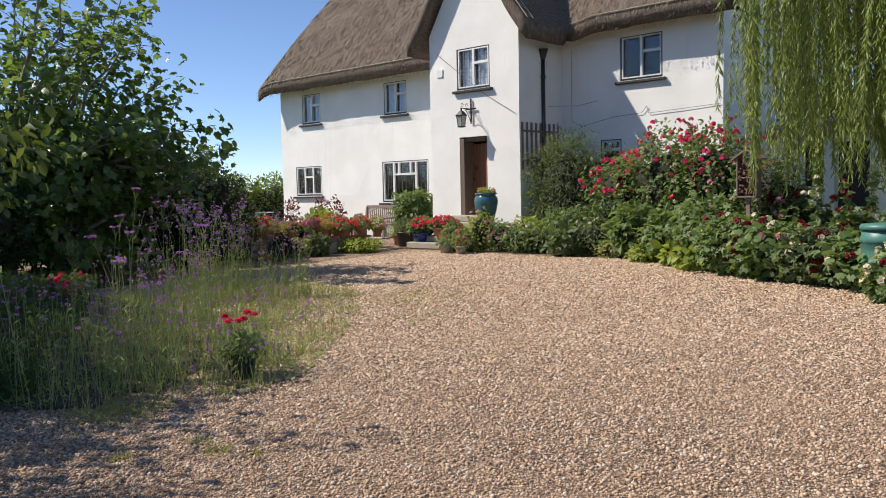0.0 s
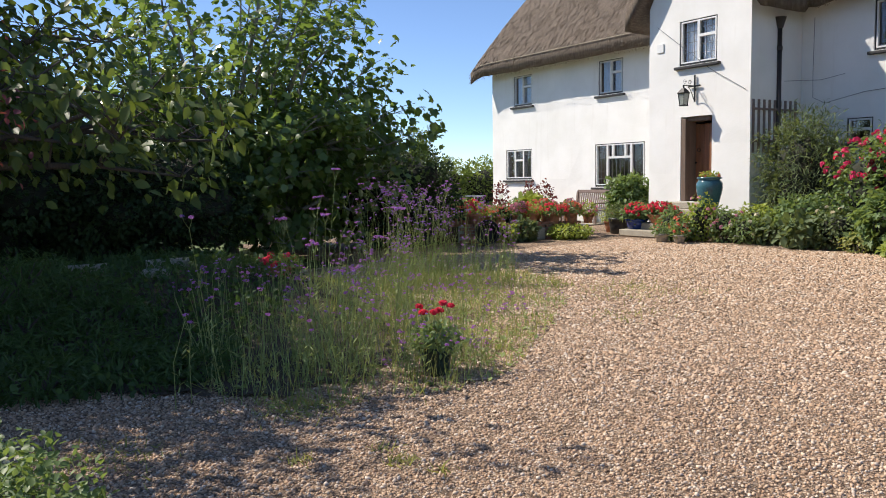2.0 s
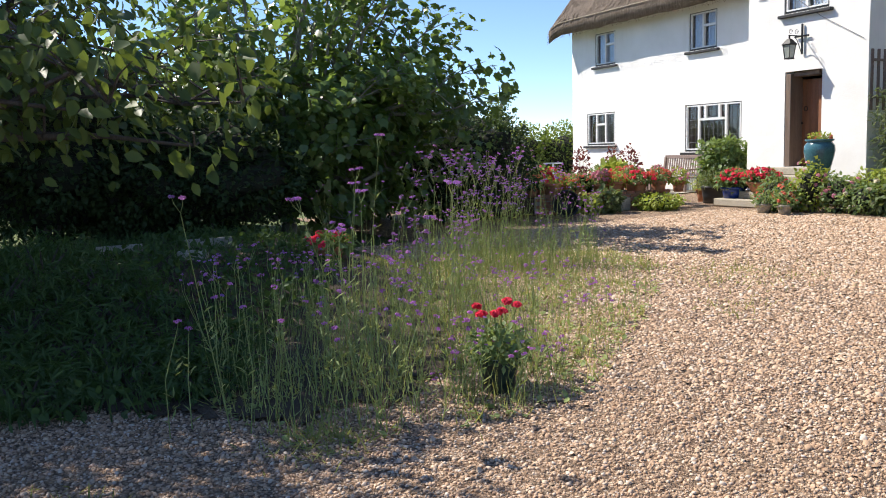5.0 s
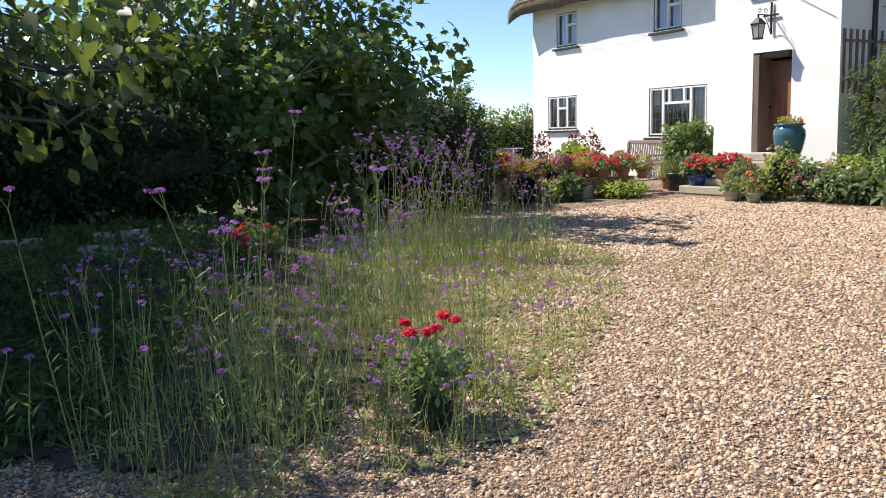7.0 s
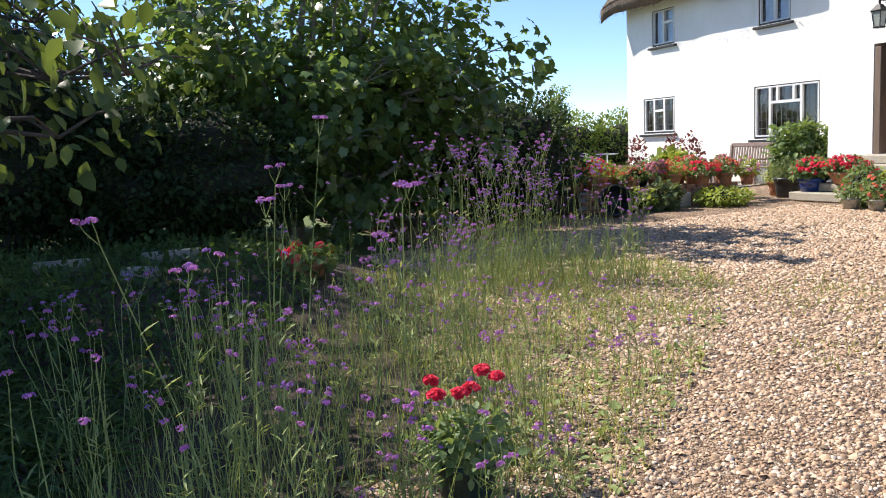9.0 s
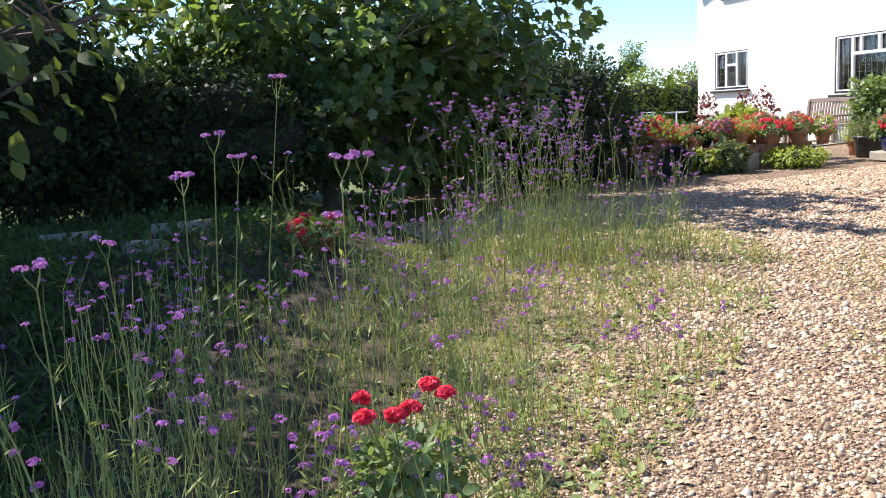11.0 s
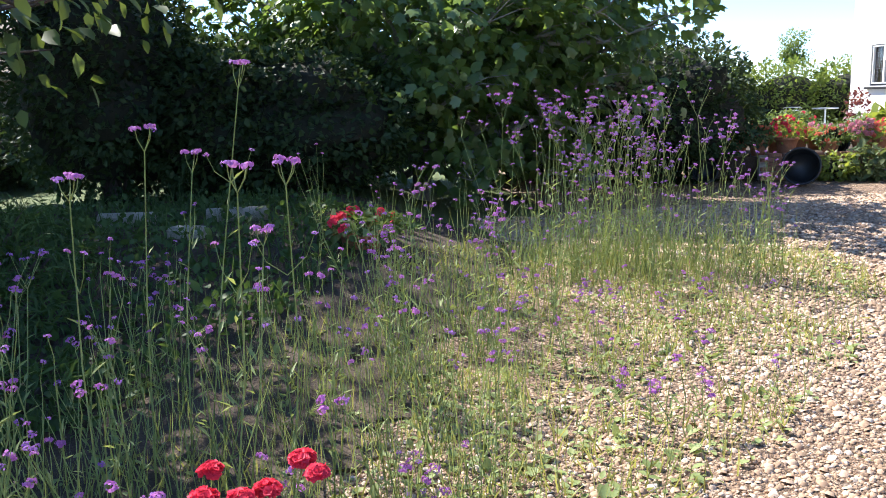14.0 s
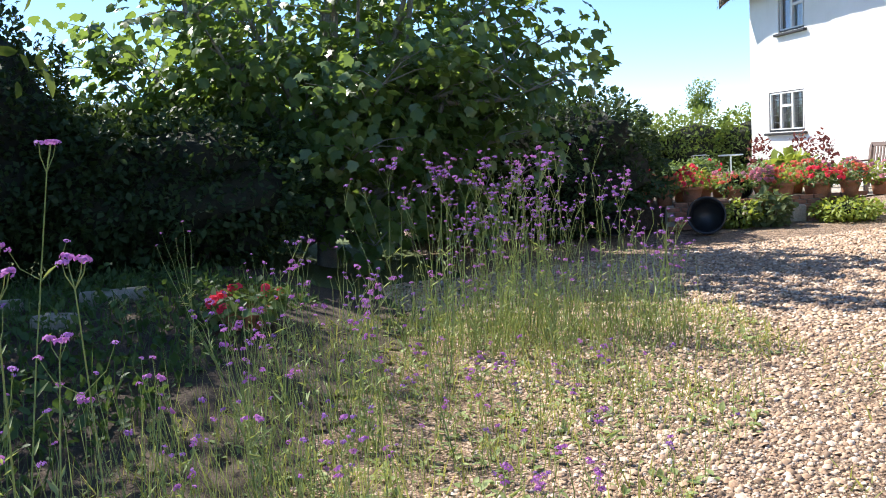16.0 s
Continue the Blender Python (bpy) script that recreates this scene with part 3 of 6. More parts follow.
def roof_bmesh():
    bm = bmesh.new()
    xs = [-28.55 + 0.2 * i for i in range(94)]
    ys = [13.80 + 0.148 * j for j in range(69)]
    top, bot = {}, {}

    def use(x, y):
        return y >= 15.45 or abs(x + 16.67) <= 2.13
    for i, x in enumerate(xs):
        for j, y in enumerate(ys):
            if use(x, y):
                n1 = 0.05 * noise.noise(Vector((x * 1.1, y * 1.1, 0))) + 0.025 * noise.noise(Vector((x * 4, y * 4, 2)))
                z = roof_top(x, y) + n1
                top[i, j] = bm.verts.new((x, y, z))
                bot[i, j] = bm.verts.new((x, y, z - 0.43))
    edges = {}
    for i in range(len(xs) - 1):
        for j in range(len(ys) - 1):
            c = [(i, j), (i + 1, j), (i + 1, j + 1), (i, j + 1)]
            if all(k in top for k in c):
                bm.faces.new([top[k] for k in c])
                bm.faces.new([bot[k] for k in reversed(c)])
                for a, b in zip(c, c[1:] + c[:1]):
                    if (b, a) in edges:
                        del edges[b, a]
                    else:
                        edges[a, b] = 1
    for a, b in edges:
        bm.faces.new((top[b], top[a], bot[a], bot[b]))
    loose = [v for v in bm.verts if not v.link_faces]
    bmesh.ops.delete(bm, geom=loose, context='VERTS')
    return bm


roof = to_house(part("roof", roof_bmesh(), M_THATCH, None, "thick weathered brown thatch", True))


def strands(name, n, where, length, thick, material, parent, label=""):
    pos, ahead = where(n)
    up = rand_dirs(n)
    s = np.stack([np.full(n, thick), RNG.uniform(0.6, 1.3, n) * length, np.full(n, thick)], -1)
    tv = np.array([(-1, 0, 0), (1, 0, 0), (0.6, 1, 0), (-0.6, 1, 0)], float)
    me = scatter(name, tv, np.array([(0, 1, 2, 3)]), pos, ahead, up, s)
    me.materials.append(material)
    ob = new(name, me)
    ob.parent = parent
    return tagged(ob, label)


def eave_points(n):
    pts, dirs = [], []
    for _ in range(n):
        r = RNG.random()
        if r < 0.45:
            x, y = RNG.uniform(-28.5, -18.8), 15.45
            d = (0, -0.35, -0.9)
        elif r < 0.65:
            x, y = RNG.uniform(-14.5, -10.1), 15.45
            d = (0, -0.35, -0.9)
        elif r < 0.85:
            s = RNG.choice([-1, 1])
            x, y = -16.67 + s * RNG.uniform(0, 2.1), 13.80
            d = (0, -0.8, -0.5)
        else:
            x, y = -28.55, RNG.uniform(15.5, 19.8)
            d = (-0.8, -0.2, -0.5)
        pts.append((x, y + RNG.uniform(0, 0.05), roof_top(x, y) - RNG.uniform(0.0, 0.36)))
        dirs.append(np.array(d) + RNG.normal(size=3) * 0.25)
    return np.array(pts), np.array(dirs)


M_STRAW = mottled("straw_ends", (0.12, 0.09, 0.065), (0.30, 0.24, 0.18), 5, 60, 0.95, 0.2, 0.004)
to_house(tagged(strands("straw_edge", 3000, eave_points, 0.04, 0.006, M_STRAW, None), kind="stuff"))


def slope_points(n):
    x = RNG.uniform(-28.4, -10.2, n)
    y = RNG.uniform(15.5, 19.6, n)
    p = np.array([(a, b, roof_top(a, b) + 0.03) for a, b in zip(x, y)])
    d = np.array([0, -0.62, -0.78]) + RNG.normal(size=(n, 3)) * np.array([0.22, 0.06, 0.06])
    return p, d


to_house(tagged(strands("straw_surface", 14000, slope_points, 0.16, 0.007, M_STRAW, None), kind="stuff"))
M_ROD = mottled("hazel_rods", (0.30, 0.25, 0.18), (0.48, 0.42, 0.32), 6, 50, 0.9, 0.2, 0.003)


def ligger(pts, r):
    bm = bmesh.new()
    tube(bm, pts, r, r, 5)
    to_house(part("thatch_rod", bm, M_ROD, None, "pale hazel rod pinning the thatch"))


for row, (xa, xb) in enumerate(((-28.4, -18.9), (-14.4, -10.2))):
    for off in (0.10,):
        pts = [(xa + (xb - xa) * k / 24, 15.45 + off, roof_top(xa + (xb - xa) * k / 24, 15.45 + off) + 0.05) for k in range(25)]
        ligger(pts, 0.013)
for s in (-1, 1):
    for off in (0.18, 0.42):
        pts = [(-16.67 + s * (0.1 + 1.95 * k / 10), 13.80 + off, roof_top(-16.67 + s * (0.1 + 1.95 * k / 10), 13.80 + off) + 0.045) for k in range(11)]
        ligger(pts, 0.012)
    for k in range(9):
        x = -16.67 + s * (0.3 + 0.2 * k)
        ligger([(x, 13.98, roof_top(x, 13.98) + 0.045), (x + s * 0.16, 14.2, roof_top(x + s * 0.16, 14.2) + 0.045)], 0.009)


def bar_frame(x0, x1, z0, z1, w, y, d):
    return boxes((((x0 + x1) / 2, y, z1 - w / 2), (x1 - x0, d, w)), (((x0 + x1) / 2, y, z0 + w / 2), (x1 - x0, d, w)),
                 ((x0 + w / 2, y, (z0 + z1) / 2), (w, d, z1 - z0 - 2 * w)), ((x1 - w / 2, y, (z0 + z1) / 2), (w, d, z1 - z0 - 2 * w)))


def window(name, hole, y, lights, lead=0, curtain=False, label=""):
    x0, x1, z0, z1 = hole
    w, h = x1 - x0, z1 - z0
    e = thing(name, (x0, y, z0), label, "window", kind="structure")
    part("window_frame", bar_frame(-0.03, w + 0.03, -0.02, h + 0.05, 0.07, 0.02, 0.08), M_BLACK, e, "black timber frame")
    part("window_sill", boxes(((w / 2, -0.05, -0.055), (w + 0.22, 0.2, 0.07)), bevel=0.012), M_BLACK, e, "black sill")
    a0, a1, b0, b1 = 0.045, w - 0.045, 0.055, h - 0.025
    for u0, u1, v0, v1 in lights:
        p0, p1, q0, q1 = a0 + (a1 - a0) * u0, a0 + (a1 - a0) * u1, b0 + (b1 - b0) * v0, b0 + (b1 - b0) * v1
        c = part("casement", bar_frame(p0, p1, q0, q1, 0.034, 0.0, 0.07), M_WHITE, e, "white painted casement")
        pane = part("pane", boxes((((p0 + p1) / 2, 0.035, (q0 + q1) / 2), (p1 - p0 - 0.06, 0.006, q1 - q0 - 0.06))), M_GLASS, c)
        pane.visible_shadow = False
        if lead:
            bm = bmesh.new()
            nx, nz = max(1, round((p1 - p0) / lead)), max(1, round((q1 - q0) / (lead * 1.25)))
            for k in range(1, nx):
                box(bm, (p0 + (p1 - p0) * k / nx, 0.026, (q0 + q1) / 2), (0.009, 0.01, q1 - q0 - 0.06))
            for k in range(1, nz):
                box(bm, ((p0 + p1) / 2, 0.024, q0 + (q1 - q0) * k / nz), (p1 - p0 - 0.06, 0.01, 0.009))
            if bm.verts:
                part("lead_bars", bm, M_LEAD, c)
            else:
                bm.free()
    # Boards added behind the glass; their dark colour stands for shade in the reveal.
    lin = boxes(((-0.0, 0.22, h / 2), (0.03, 0.32, h)), ((w, 0.22, h / 2), (0.03, 0.32, h)), ((w / 2, 0.22, h), (w, 0.32, 0.03)), ((w / 2, 0.22, 0), (w, 0.32, 0.03)))
    part("reveal_darkener", lin, M_JAMB, e, "dark boards added to darken the window reveal")
    if curtain:
        for s0, s1 in ((0.06, 0.46), (0.54, 0.94)):
            bm = bmesh.new()
            k = 26
            col = []
            for i in range(k + 1):
                x = w * (s0 + (s1 - s0) * i / k)
                yy = 0.14 + 0.018 * math.sin(i * 1.9)
                col.append((bm.verts.new((x, yy, 0.05)), bm.verts.new((x, yy, h - 0.03))))
            for a, b in zip(col, col[1:]):
                bm.faces.new((a[0], b[0], b[1], a[1]))
            part("curtain", bm, M_LACE, e, "pale net curtain")
    return e


TWO = [(0, 0.5, 0, 1), (0.5, 1, 0, 0.62), (0.5, 1, 0.62, 1)]
window("window_1", W_A, YM + 0.05, TWO, 0, True, "two-light window under the eaves with net curtains")
window("window_2", W_D, YM + 0.05, TWO, 0, True, "two-light upstairs window with net curtains")
window("window_3", W_B, YM + 0.05, [(0, 0.33, 0, 1), (0.33, 0.67, 0, 0.64), (0.33, 0.67, 0.64, 1), (0.67, 1, 0, 1)], 0.16, False, "three-light leaded window with white casements")
window("window_4", W_C, YM + 0.05, [(0, 0.24, 0, 1), (0.24, 0.74, 0, 0.68), (0.24, 0.36, 0.68, 1), (0.36, 0.62, 0.68, 1), (0.62, 0.74, 0.68, 1), (0.74, 1, 0, 1)], 0.17, False, "wide leaded window with white casements behind the bench")
window("window_5", W_E, YP + 0.05, TWO, 0.2, True, "porch gable window with lattice bars and net curtain")
window("window_6", W_F, YF + 0.05, TWO, 0, False, "two-light upstairs window with black frame")
window("window_7", W_G, YF + 0.05, [(0, 1, 0, 0.5), (0, 1, 0.5, 1)], 0, False, "small black-framed pantry window")

# door in the deep porch opening
door = thing("door_1", (-16.20, 14.52, 1.11), "reddish oak plank door standing ajar in the porch", "door", kind="structure", turn=-4)
leaf_bm = bmesh.new()
for k in range(5):
    box(leaf_bm, (-0.085 - 0.166 * k, 0, 0.985), (0.160, 0.045, 1.95), bevel=0.008)
dl = part("door_panel", leaf_bm, M_DOOR, door)
part("door_ledge", boxes(((-0.42, 0.03, 0.3), (0.76, 0.03, 0.14)), ((-0.42, 0.03, 1.5), (0.76, 0.03, 0.14))), M_DOOR, door)
hb = bmesh.new()
bmesh.ops.create_circle(hb, segments=14, radius=0.05, matrix=pose(-0.66, -0.035, 1.32, 90))
tube(hb, [(-0.66 + 0.05 * math.cos(a), -0.04, 1.30 + 0.05 * math.sin(a)) for a in [k * 0.524 for k in range(13)]], 0.009)
rod(hb, (-0.76, -0.02, 0.98), (-0.76, -0.06, 0.98), 0.025)
part("door_handle", hb, M_IRON, door, "black iron ring knocker")
to_house(part("door_frame", boxes(((-17.05, 14.36, 2.15), (0.15, 0.40, 2.08)), ((-16.63, 14.40, 3.18), (0.68, 0.34, 0.11)), ((-16.20, 14.36, 2.10), (0.08, 0.2, 1.98)), bevel=0.01), M_JAMB, None, "weathered brown oak door frame"))


# ---- trees and hedges ----
def branch_path(a, b, sag, n=5, wob=0.12):
    a, b = Vector(a), Vector(b)
    pts = []
    for k in range(n + 1):
        t = k / n
        p = a.lerp(b, t)
        p.z += sag * math.sin(math.pi * t)
        if 0 < k < n:
            p += Vector(tuple(RNG.normal(size=3))) * wob
        pts.append(p)
    return pts


def tree(name, loc, tips, leaf_n, spread, leaf, tmpl, material, bark, label, trunk=(0.14, 1.0), inner=2, droop=0.3, airy=99.0):
    """A tree with several stems, limbs out to the given tips and clumps of leaves along them."""
    e = thing(name, loc, label, "tree")
    fork = Vector((0, 0, trunk[1]))
    tb = bmesh.new()
    tube(tb, [(0, 0, -0.05), (0.03, 0.02, trunk[1] * 0.5), fork], trunk[0], trunk[0] * 0.8, 9)
    part("trunk", tb, bark, e, "", True)
    clumps = []
    for k, tip in enumerate(tips):
        lb = bmesh.new()
        pts = branch_path(fork, tip, 0.25, 6)
        tube(lb, pts, 0.05 + 0.02 * (k % 3), 0.010, 6)
        for j in range(inner, 7):
            for _ in range(3):
                d = Vector(tuple(rand_dirs(1)[0])) * RNG.uniform(0.5, 1.1)
                d.z = abs(d.z) * 0.5 + 0.05
                q = pts[j] + d
                tube(lb, [pts[j], pts[j].lerp(q, 0.5) + Vector((0, 0, 0.06)), q], 0.012, 0.004, 4)
                clumps.append(q)
            clumps.append(pts[j])
        part("limb", lb, bark, e)
    per = max(1, leaf_n // len(clumps))
    p = crown_points([tuple(c) for c in clumps], spread, per)
    p = p[(p[:, 2] < airy) | (RNG.random(len(p)) < 0.58)]
    centre = np.mean([tuple(c) for c in clumps], 0)
    leaves("crown", tmpl, p, centre, leaf, material, e, 0.5, droop)
    return e


def ring_tips(c, rx, ry, zs, n, jitter=0.3):
    out = []
    for z, k in zs:
        for i in range(int(n * k)):
            a = 2 * math.pi * (i + RNG.random() * 0.6) / (n * k)
            s = math.sqrt(RNG.uniform(0.35, 1.0))
            out.append((c[0] + rx * k * s * math.cos(a), c[1] + ry * k * s * math.sin(a), z + RNG.normal() * jitter))
    return out


fig_tips = []
for fz, fr, fn in ((0.5, 2.4, 7), (1.3, 2.7, 8), (2.1, 2.9, 9), (2.9, 2.9, 8), (3.7, 2.8, 7), (4.6, 2.7, 6), (5.5, 2.3, 5), (6.3, 1.5, 3)):
    fig_tips += ring_tips((0, 0), fr * 0.8, fr, ((fz, 1.0),), fn, 0.25)
fig_tips += [(2.0, 2.6, 2.3), (1.7, 2.8, 1.8), (1.8, 2.4, 2.7), (1.2, 2.9, 2.9), (1.0, 3.1, 2.2), (0.6, 3.1, 2.6), (0.5, 3.0, 3.4), (0.2, 2.9, 4.3), (0.9, 2.6, 3.8), (1.0, 2.4, 4.6), (0.4, 2.7, 5.2), (0.6, 2.3, 5.8), (1.3, 2.7, 1.2), (0.3, -2.8, 2.9), (-0.4, -2.7, 3.4)]
tree("fig_tree", (-19.1, 3.0, ground_z(-19.1, 3.0)), fig_tips, 18000, (0.17, 0.17, 0.15), 0.175, FIGLEAF, L_FIG, M_FIGBARK, "spreading fig tree with large glossy lobed leaves", (0.16, 0.5), inner=3, droop=0.45, airy=3.2)

over_tips = [(1.6, 3.2, 2.3), (2.2, 3.6, 1.9), (1.2, 2.2, 2.9), (2.4, 2.1, 2.4), (2.9, 2.6, 1.75), (0.9, 3.0, 3.0), (1.5, 1.0, 3.3), (2.4, 0.4, 2.9), (1.6, -0.8, 3.6), (0.4, 1.2, 4.0),
             (-0.6, 1.8, 4.0), (-0.8, -0.6, 4.4), (0.6, -1.2, 4.5), (-1.5, 1.0, 3.5), (1.0, 0.4, 4.4), (0.0, 0.0, 4.9), (2.0, 1.2, 3.7), (-0.3, 2.6, 3.2), (2.0, 0.2, 4.6), (2.6, 0.4, 4.8),
             (2.6, 3.3, 1.5), (2.7, 3.7, 1.85), (3.3, 2.6, 1.8)]
tree("overhanging_tree", (-13.2, -3.6, ground_z(-13.2, -3.6)), over_tips, 6500, (0.2, 0.2, 0.15), 0.135, LEAF, L_OVER, M_BARK, "broad-leaved tree with drooping yellow-green branches", (0.15, 1.5), droop=0.6)
shade_tips = ring_tips((0, 0), 2.4, 2.4, ((3.6, 0.9), (4.6, 1.0), (5.6, 0.9), (6.6, 0.6)), 8)
tree("shade_tree", (-14.4, -5.0, ground_z(-14.4, -5.0)), shade_tips, 13500, (0.34, 0.34, 0.28), 0.2, LEAF, L_OVER, M_BARK, "tall leafy tree shading the garden bed", (0.2, 2.0), droop=0.4)
tree("shade_tree", (-19.3, -4.9, ground_z(-19.3, -4.9)), ring_tips((0, 0), 2.7, 2.7, ((5.6, 0.9), (6.8, 1.0), (8.0, 0.9), (9.2, 0.6)), 8), 13500, (0.36, 0.36, 0.3), 0.2, LEAF, L_OVER, M_BARK, "tall leafy tree shading the garden bed", (0.22, 3.4), droop=0.4)
tree("red_leaved_shrub", (-9.25, -3.6, ground_z(-9.25, -3.6)), [(0.8, 0.75, 2.3), (1.0, 0.6, 2.55), (0.75, 0.85, 2.0), (0.4, 0.6, 2.8), (0.2, 0.2, 2.4), (0.9, 0.6, 2.8)], 4800, (0.13, 0.13, 0.1), 0.06, LEAF, L_BURG, M_BARK, "small tree with feathery dull red leaves beside the drive", (0.05, 0.9), inner=4)


def mass(name, loc, size, n, leaf, tmpl, material, label, category="hedge", trunk=False):
    e = thing(name, loc, label, category)
    rx, ry, h = size
    c, rad = (0, 0, h * 0.5), (rx, ry, h * 0.5)
    core_mesh("dark_core", c, rad, M_CORE, e, 0.80)
    bm = bmesh.new()
    for k in range(4):
        a = k * 1.6
        tube(bm, [(0.1 * math.cos(a), 0.1 * math.sin(a), 0), (rx * 0.3 * math.cos(a), ry * 0.3 * math.sin(a), h * 0.5)], 0.06, 0.03, 6)
    part("trunk", bm, M_BARK, e)
    p = shell_points(c, rad, n, 0.80)
    leaves("crown", tmpl, p[p[:, 2] > 0.03], c, leaf, material, e, 0.7, 0.1)
    return e


mass("clipped_yew", (-20.0, 7.35, 0.1), (1.5, 1.5, 2.5), 11000, 0.10, SIMPLE, L_DARK, "rounded dark green clipped evergreen bush", "bush")
for k, (x, y, rx, ry, h) in enumerate(((-22.0, 5.2, 1.6, 1.6, 2.7), (-19.6, 0.6, 1.5, 2.0, 2.3), (-17.3, 0.3, 1.0, 1.0, 1.9), (-23.0, 1.6, 1.7, 1.7, 2.5), (-22.4, -0.9, 1.3, 1.4, 2.6), (-21.0, -4.3, 1.6, 1.6, 1.15), (-24.2, -6.2, 1.8, 1.8, 1.2), (-17.4, 1.2, 1.2, 1.6, 1.9))):
    mass("evergreen_bush", (x, y, ground_z(x, y)), (rx, ry, h), 7500, 0.11, SIMPLE, L_DARK, "dense dark evergreen bush in deep shade", "bush")

mass("tall_yew", (-17.7, -1.2, ground_z(-17.7, -1.2)), (1.35, 1.25, 3.25), 13000, 0.10, SIMPLE, L_DARK, "tall rounded dark evergreen in the shade of the trees", "bush")

# field hedge beyond the terrace
fh = thing("field_hedge", (-35.0, 17.0, 0.3), "clipped green field hedge with a sunlit top", "hedge")
bmh = bmesh.new()
core_pts = []
for k in range(16):
    core_pts.append((2.2 * math.sin(k * 0.9) * 0.3, -14 + 2.2 * k, 1.1))
hp = []
for cx, cy, cz in core_pts:
    m3 = pose(cx, cy, cz) @ Matrix.Diagonal((0.85, 1.3, 0.85, 1))
    bmesh.ops.create_icosphere(bmh, subdivisions=2, radius=1, matrix=m3)
    hp.append(shell_points((cx, cy, cz), (1.35, 1.75, 1.35), 3200, 0.66))
part("dark_core", bmh, M_CORE, fh)
hp = np.concatenate(hp)
leaves("crown", SIMPLE, hp[hp[:, 2] > 0.05], (0, 0, 0.5), 0.17, L_HEDGE, fh, 0.3, 0.0)
for k, (x, y, h, r) in enumerate(((-146.0, 84.5, 11.5, 2.6), (-130, 40, 8, 3.4), (-120, 5, 8.5, 3.2), (-118, -16, 9.5, 4.0))):
    t2 = [(r * 0.7 * math.cos(a), r * 0.7 * math.sin(a), h * RNG.uniform(0.6, 0.95)) for a in [i * 0.9 for i in range(7)]] + [(0, 0, h)]
    tree("field_tree", (x, y, 0.2), t2, 1500, (0.5, 0.5, 0.4), 0.55, SIMPLE, L_HEDGE, M_BARK, "distant round-headed tree in the fields", (0.3, h * 0.45))

# weeping willow
wl = thing("weeping_willow", (-4.95, 12.0, 0.24), "weeping willow with long hanging yellow-green shoots", "tree")
wb = bmesh.new()
tube(wb, [(0, 0, -0.05), (0.06, 0.05, 1.2), (-0.03, 0.1, 2.6), (0, 0, 4.2)], 0.24, 0.17, 10)
part("trunk", wb, M_BARK, wl, "", True)
sp, sa = [], []
for k in range(15):
    a = k * 0.42 + 1.0
    R = RNG.uniform(1.6, 3.4)
    lb = bmesh.new()
    tip = Vector((R * math.cos(a), R * math.sin(a), RNG.uniform(5.0, 6.2)))
    pts = branch_path((0, 0, 3.8), tip, 1.3, 6)
    tube(lb, pts, 0.07, 0.015, 6)
    for q in pts[2:]:
        reach = RNG.uniform(1.5, 4.4)
        for _ in range(10):
            s = q + Vector(tuple(RNG.normal(size=3) * (0.2, 0.2, 0.1)))
            low = max(1.4, reach + RNG.normal() * 0.5)
            n = int((s.z - low) / 0.045)
            if n < 8:
                continue
            drift = RNG.normal(size=2) * 0.12
            line = []
            for j in range(n):
                f = j / n
                line.append((s.x + drift[0] * f, s.y + drift[1] * f, s.z - (s.z - low) * f))
            tube(lb, [q, line[0], line[n // 3], line[2 * n // 3], line[-1]], 0.005, 0.002, 3)
            sp += line
    part("limb", lb, M_BARK, wl)
sp = np.array(sp)
sp = np.concatenate([sp, sp + RNG.normal(size=sp.shape) * 0.012])
ahd = rand_dirs(len(sp)) * 0.55 + np.array([0, 0, -1.0])
wm = scatter("crown", NARROW[0], NARROW[1], sp, ahd, rand_dirs(len(sp)), RNG.uniform(0.11, 0.18, len(sp)))
wm.materials.append(L_WILLOW)
share("crown", wm, wl)

# ---- border in front of the house ----
climb = shrub("climbing_shrub", (-13.9, 14.6, 0.28), (1.1, 0.7, 2.85), 6500, 0.16, NARROW, L_CLIMB, "tall feathery grey-green shrub beside the porch wall")
for x, y, s, h, n in ((-11.7, 13.7, 0.95, 2.2, 3400), (-10.4, 13.4, 1.15, 2.75, 4800), (-9.2, 13.0, 0.95, 2.7, 3800)):
    shrub("rose_bush", (x, y, ground_z(x, y)), (s, s * 0.8, h), int(n * 0.62), 0.11, LEAF, L_ROSE, "tall rose bush covered in red flowers", "rose bush", "red roses", flowers=(("rose_flowers", P_ROSE, 150, 0.062, 0.62), ("rose_flowers", P_RED, 30, 0.055, 0.45)))
for k, (x, y, s, h, mt, tm, lf) in enumerate(((-14.3, 13.5, 0.6, 0.75, L_LIME, LEAF, 0.09), (-13.0, 13.3, 0.7, 1.0, L_MALLOW, LEAF, 0.12), (-12.0, 12.9, 0.65, 0.75, L_CLIMB, LEAF, 0.08),
                                        (-10.8, 12.7, 0.7, 1.1, L_MALLOW, LOBED, 0.14), (-9.7, 12.3, 0.7, 1.0, L_MALLOW, LOBED, 0.15), (-8.7, 11.7, 0.75, 1.25, L_MALLOW, LOBED, 0.14))):
    shrub("border_plant", (x, y, ground_z(x, y)), (s, s * 0.8, h), 1500, lf, tm, mt, "leafy green border plant at the edge of the gravel", "plant", "border plants", flowers=(("cream_flowers", P_CREAM, 8, 0.05, 0.4),) if k in (1, 2) else ())
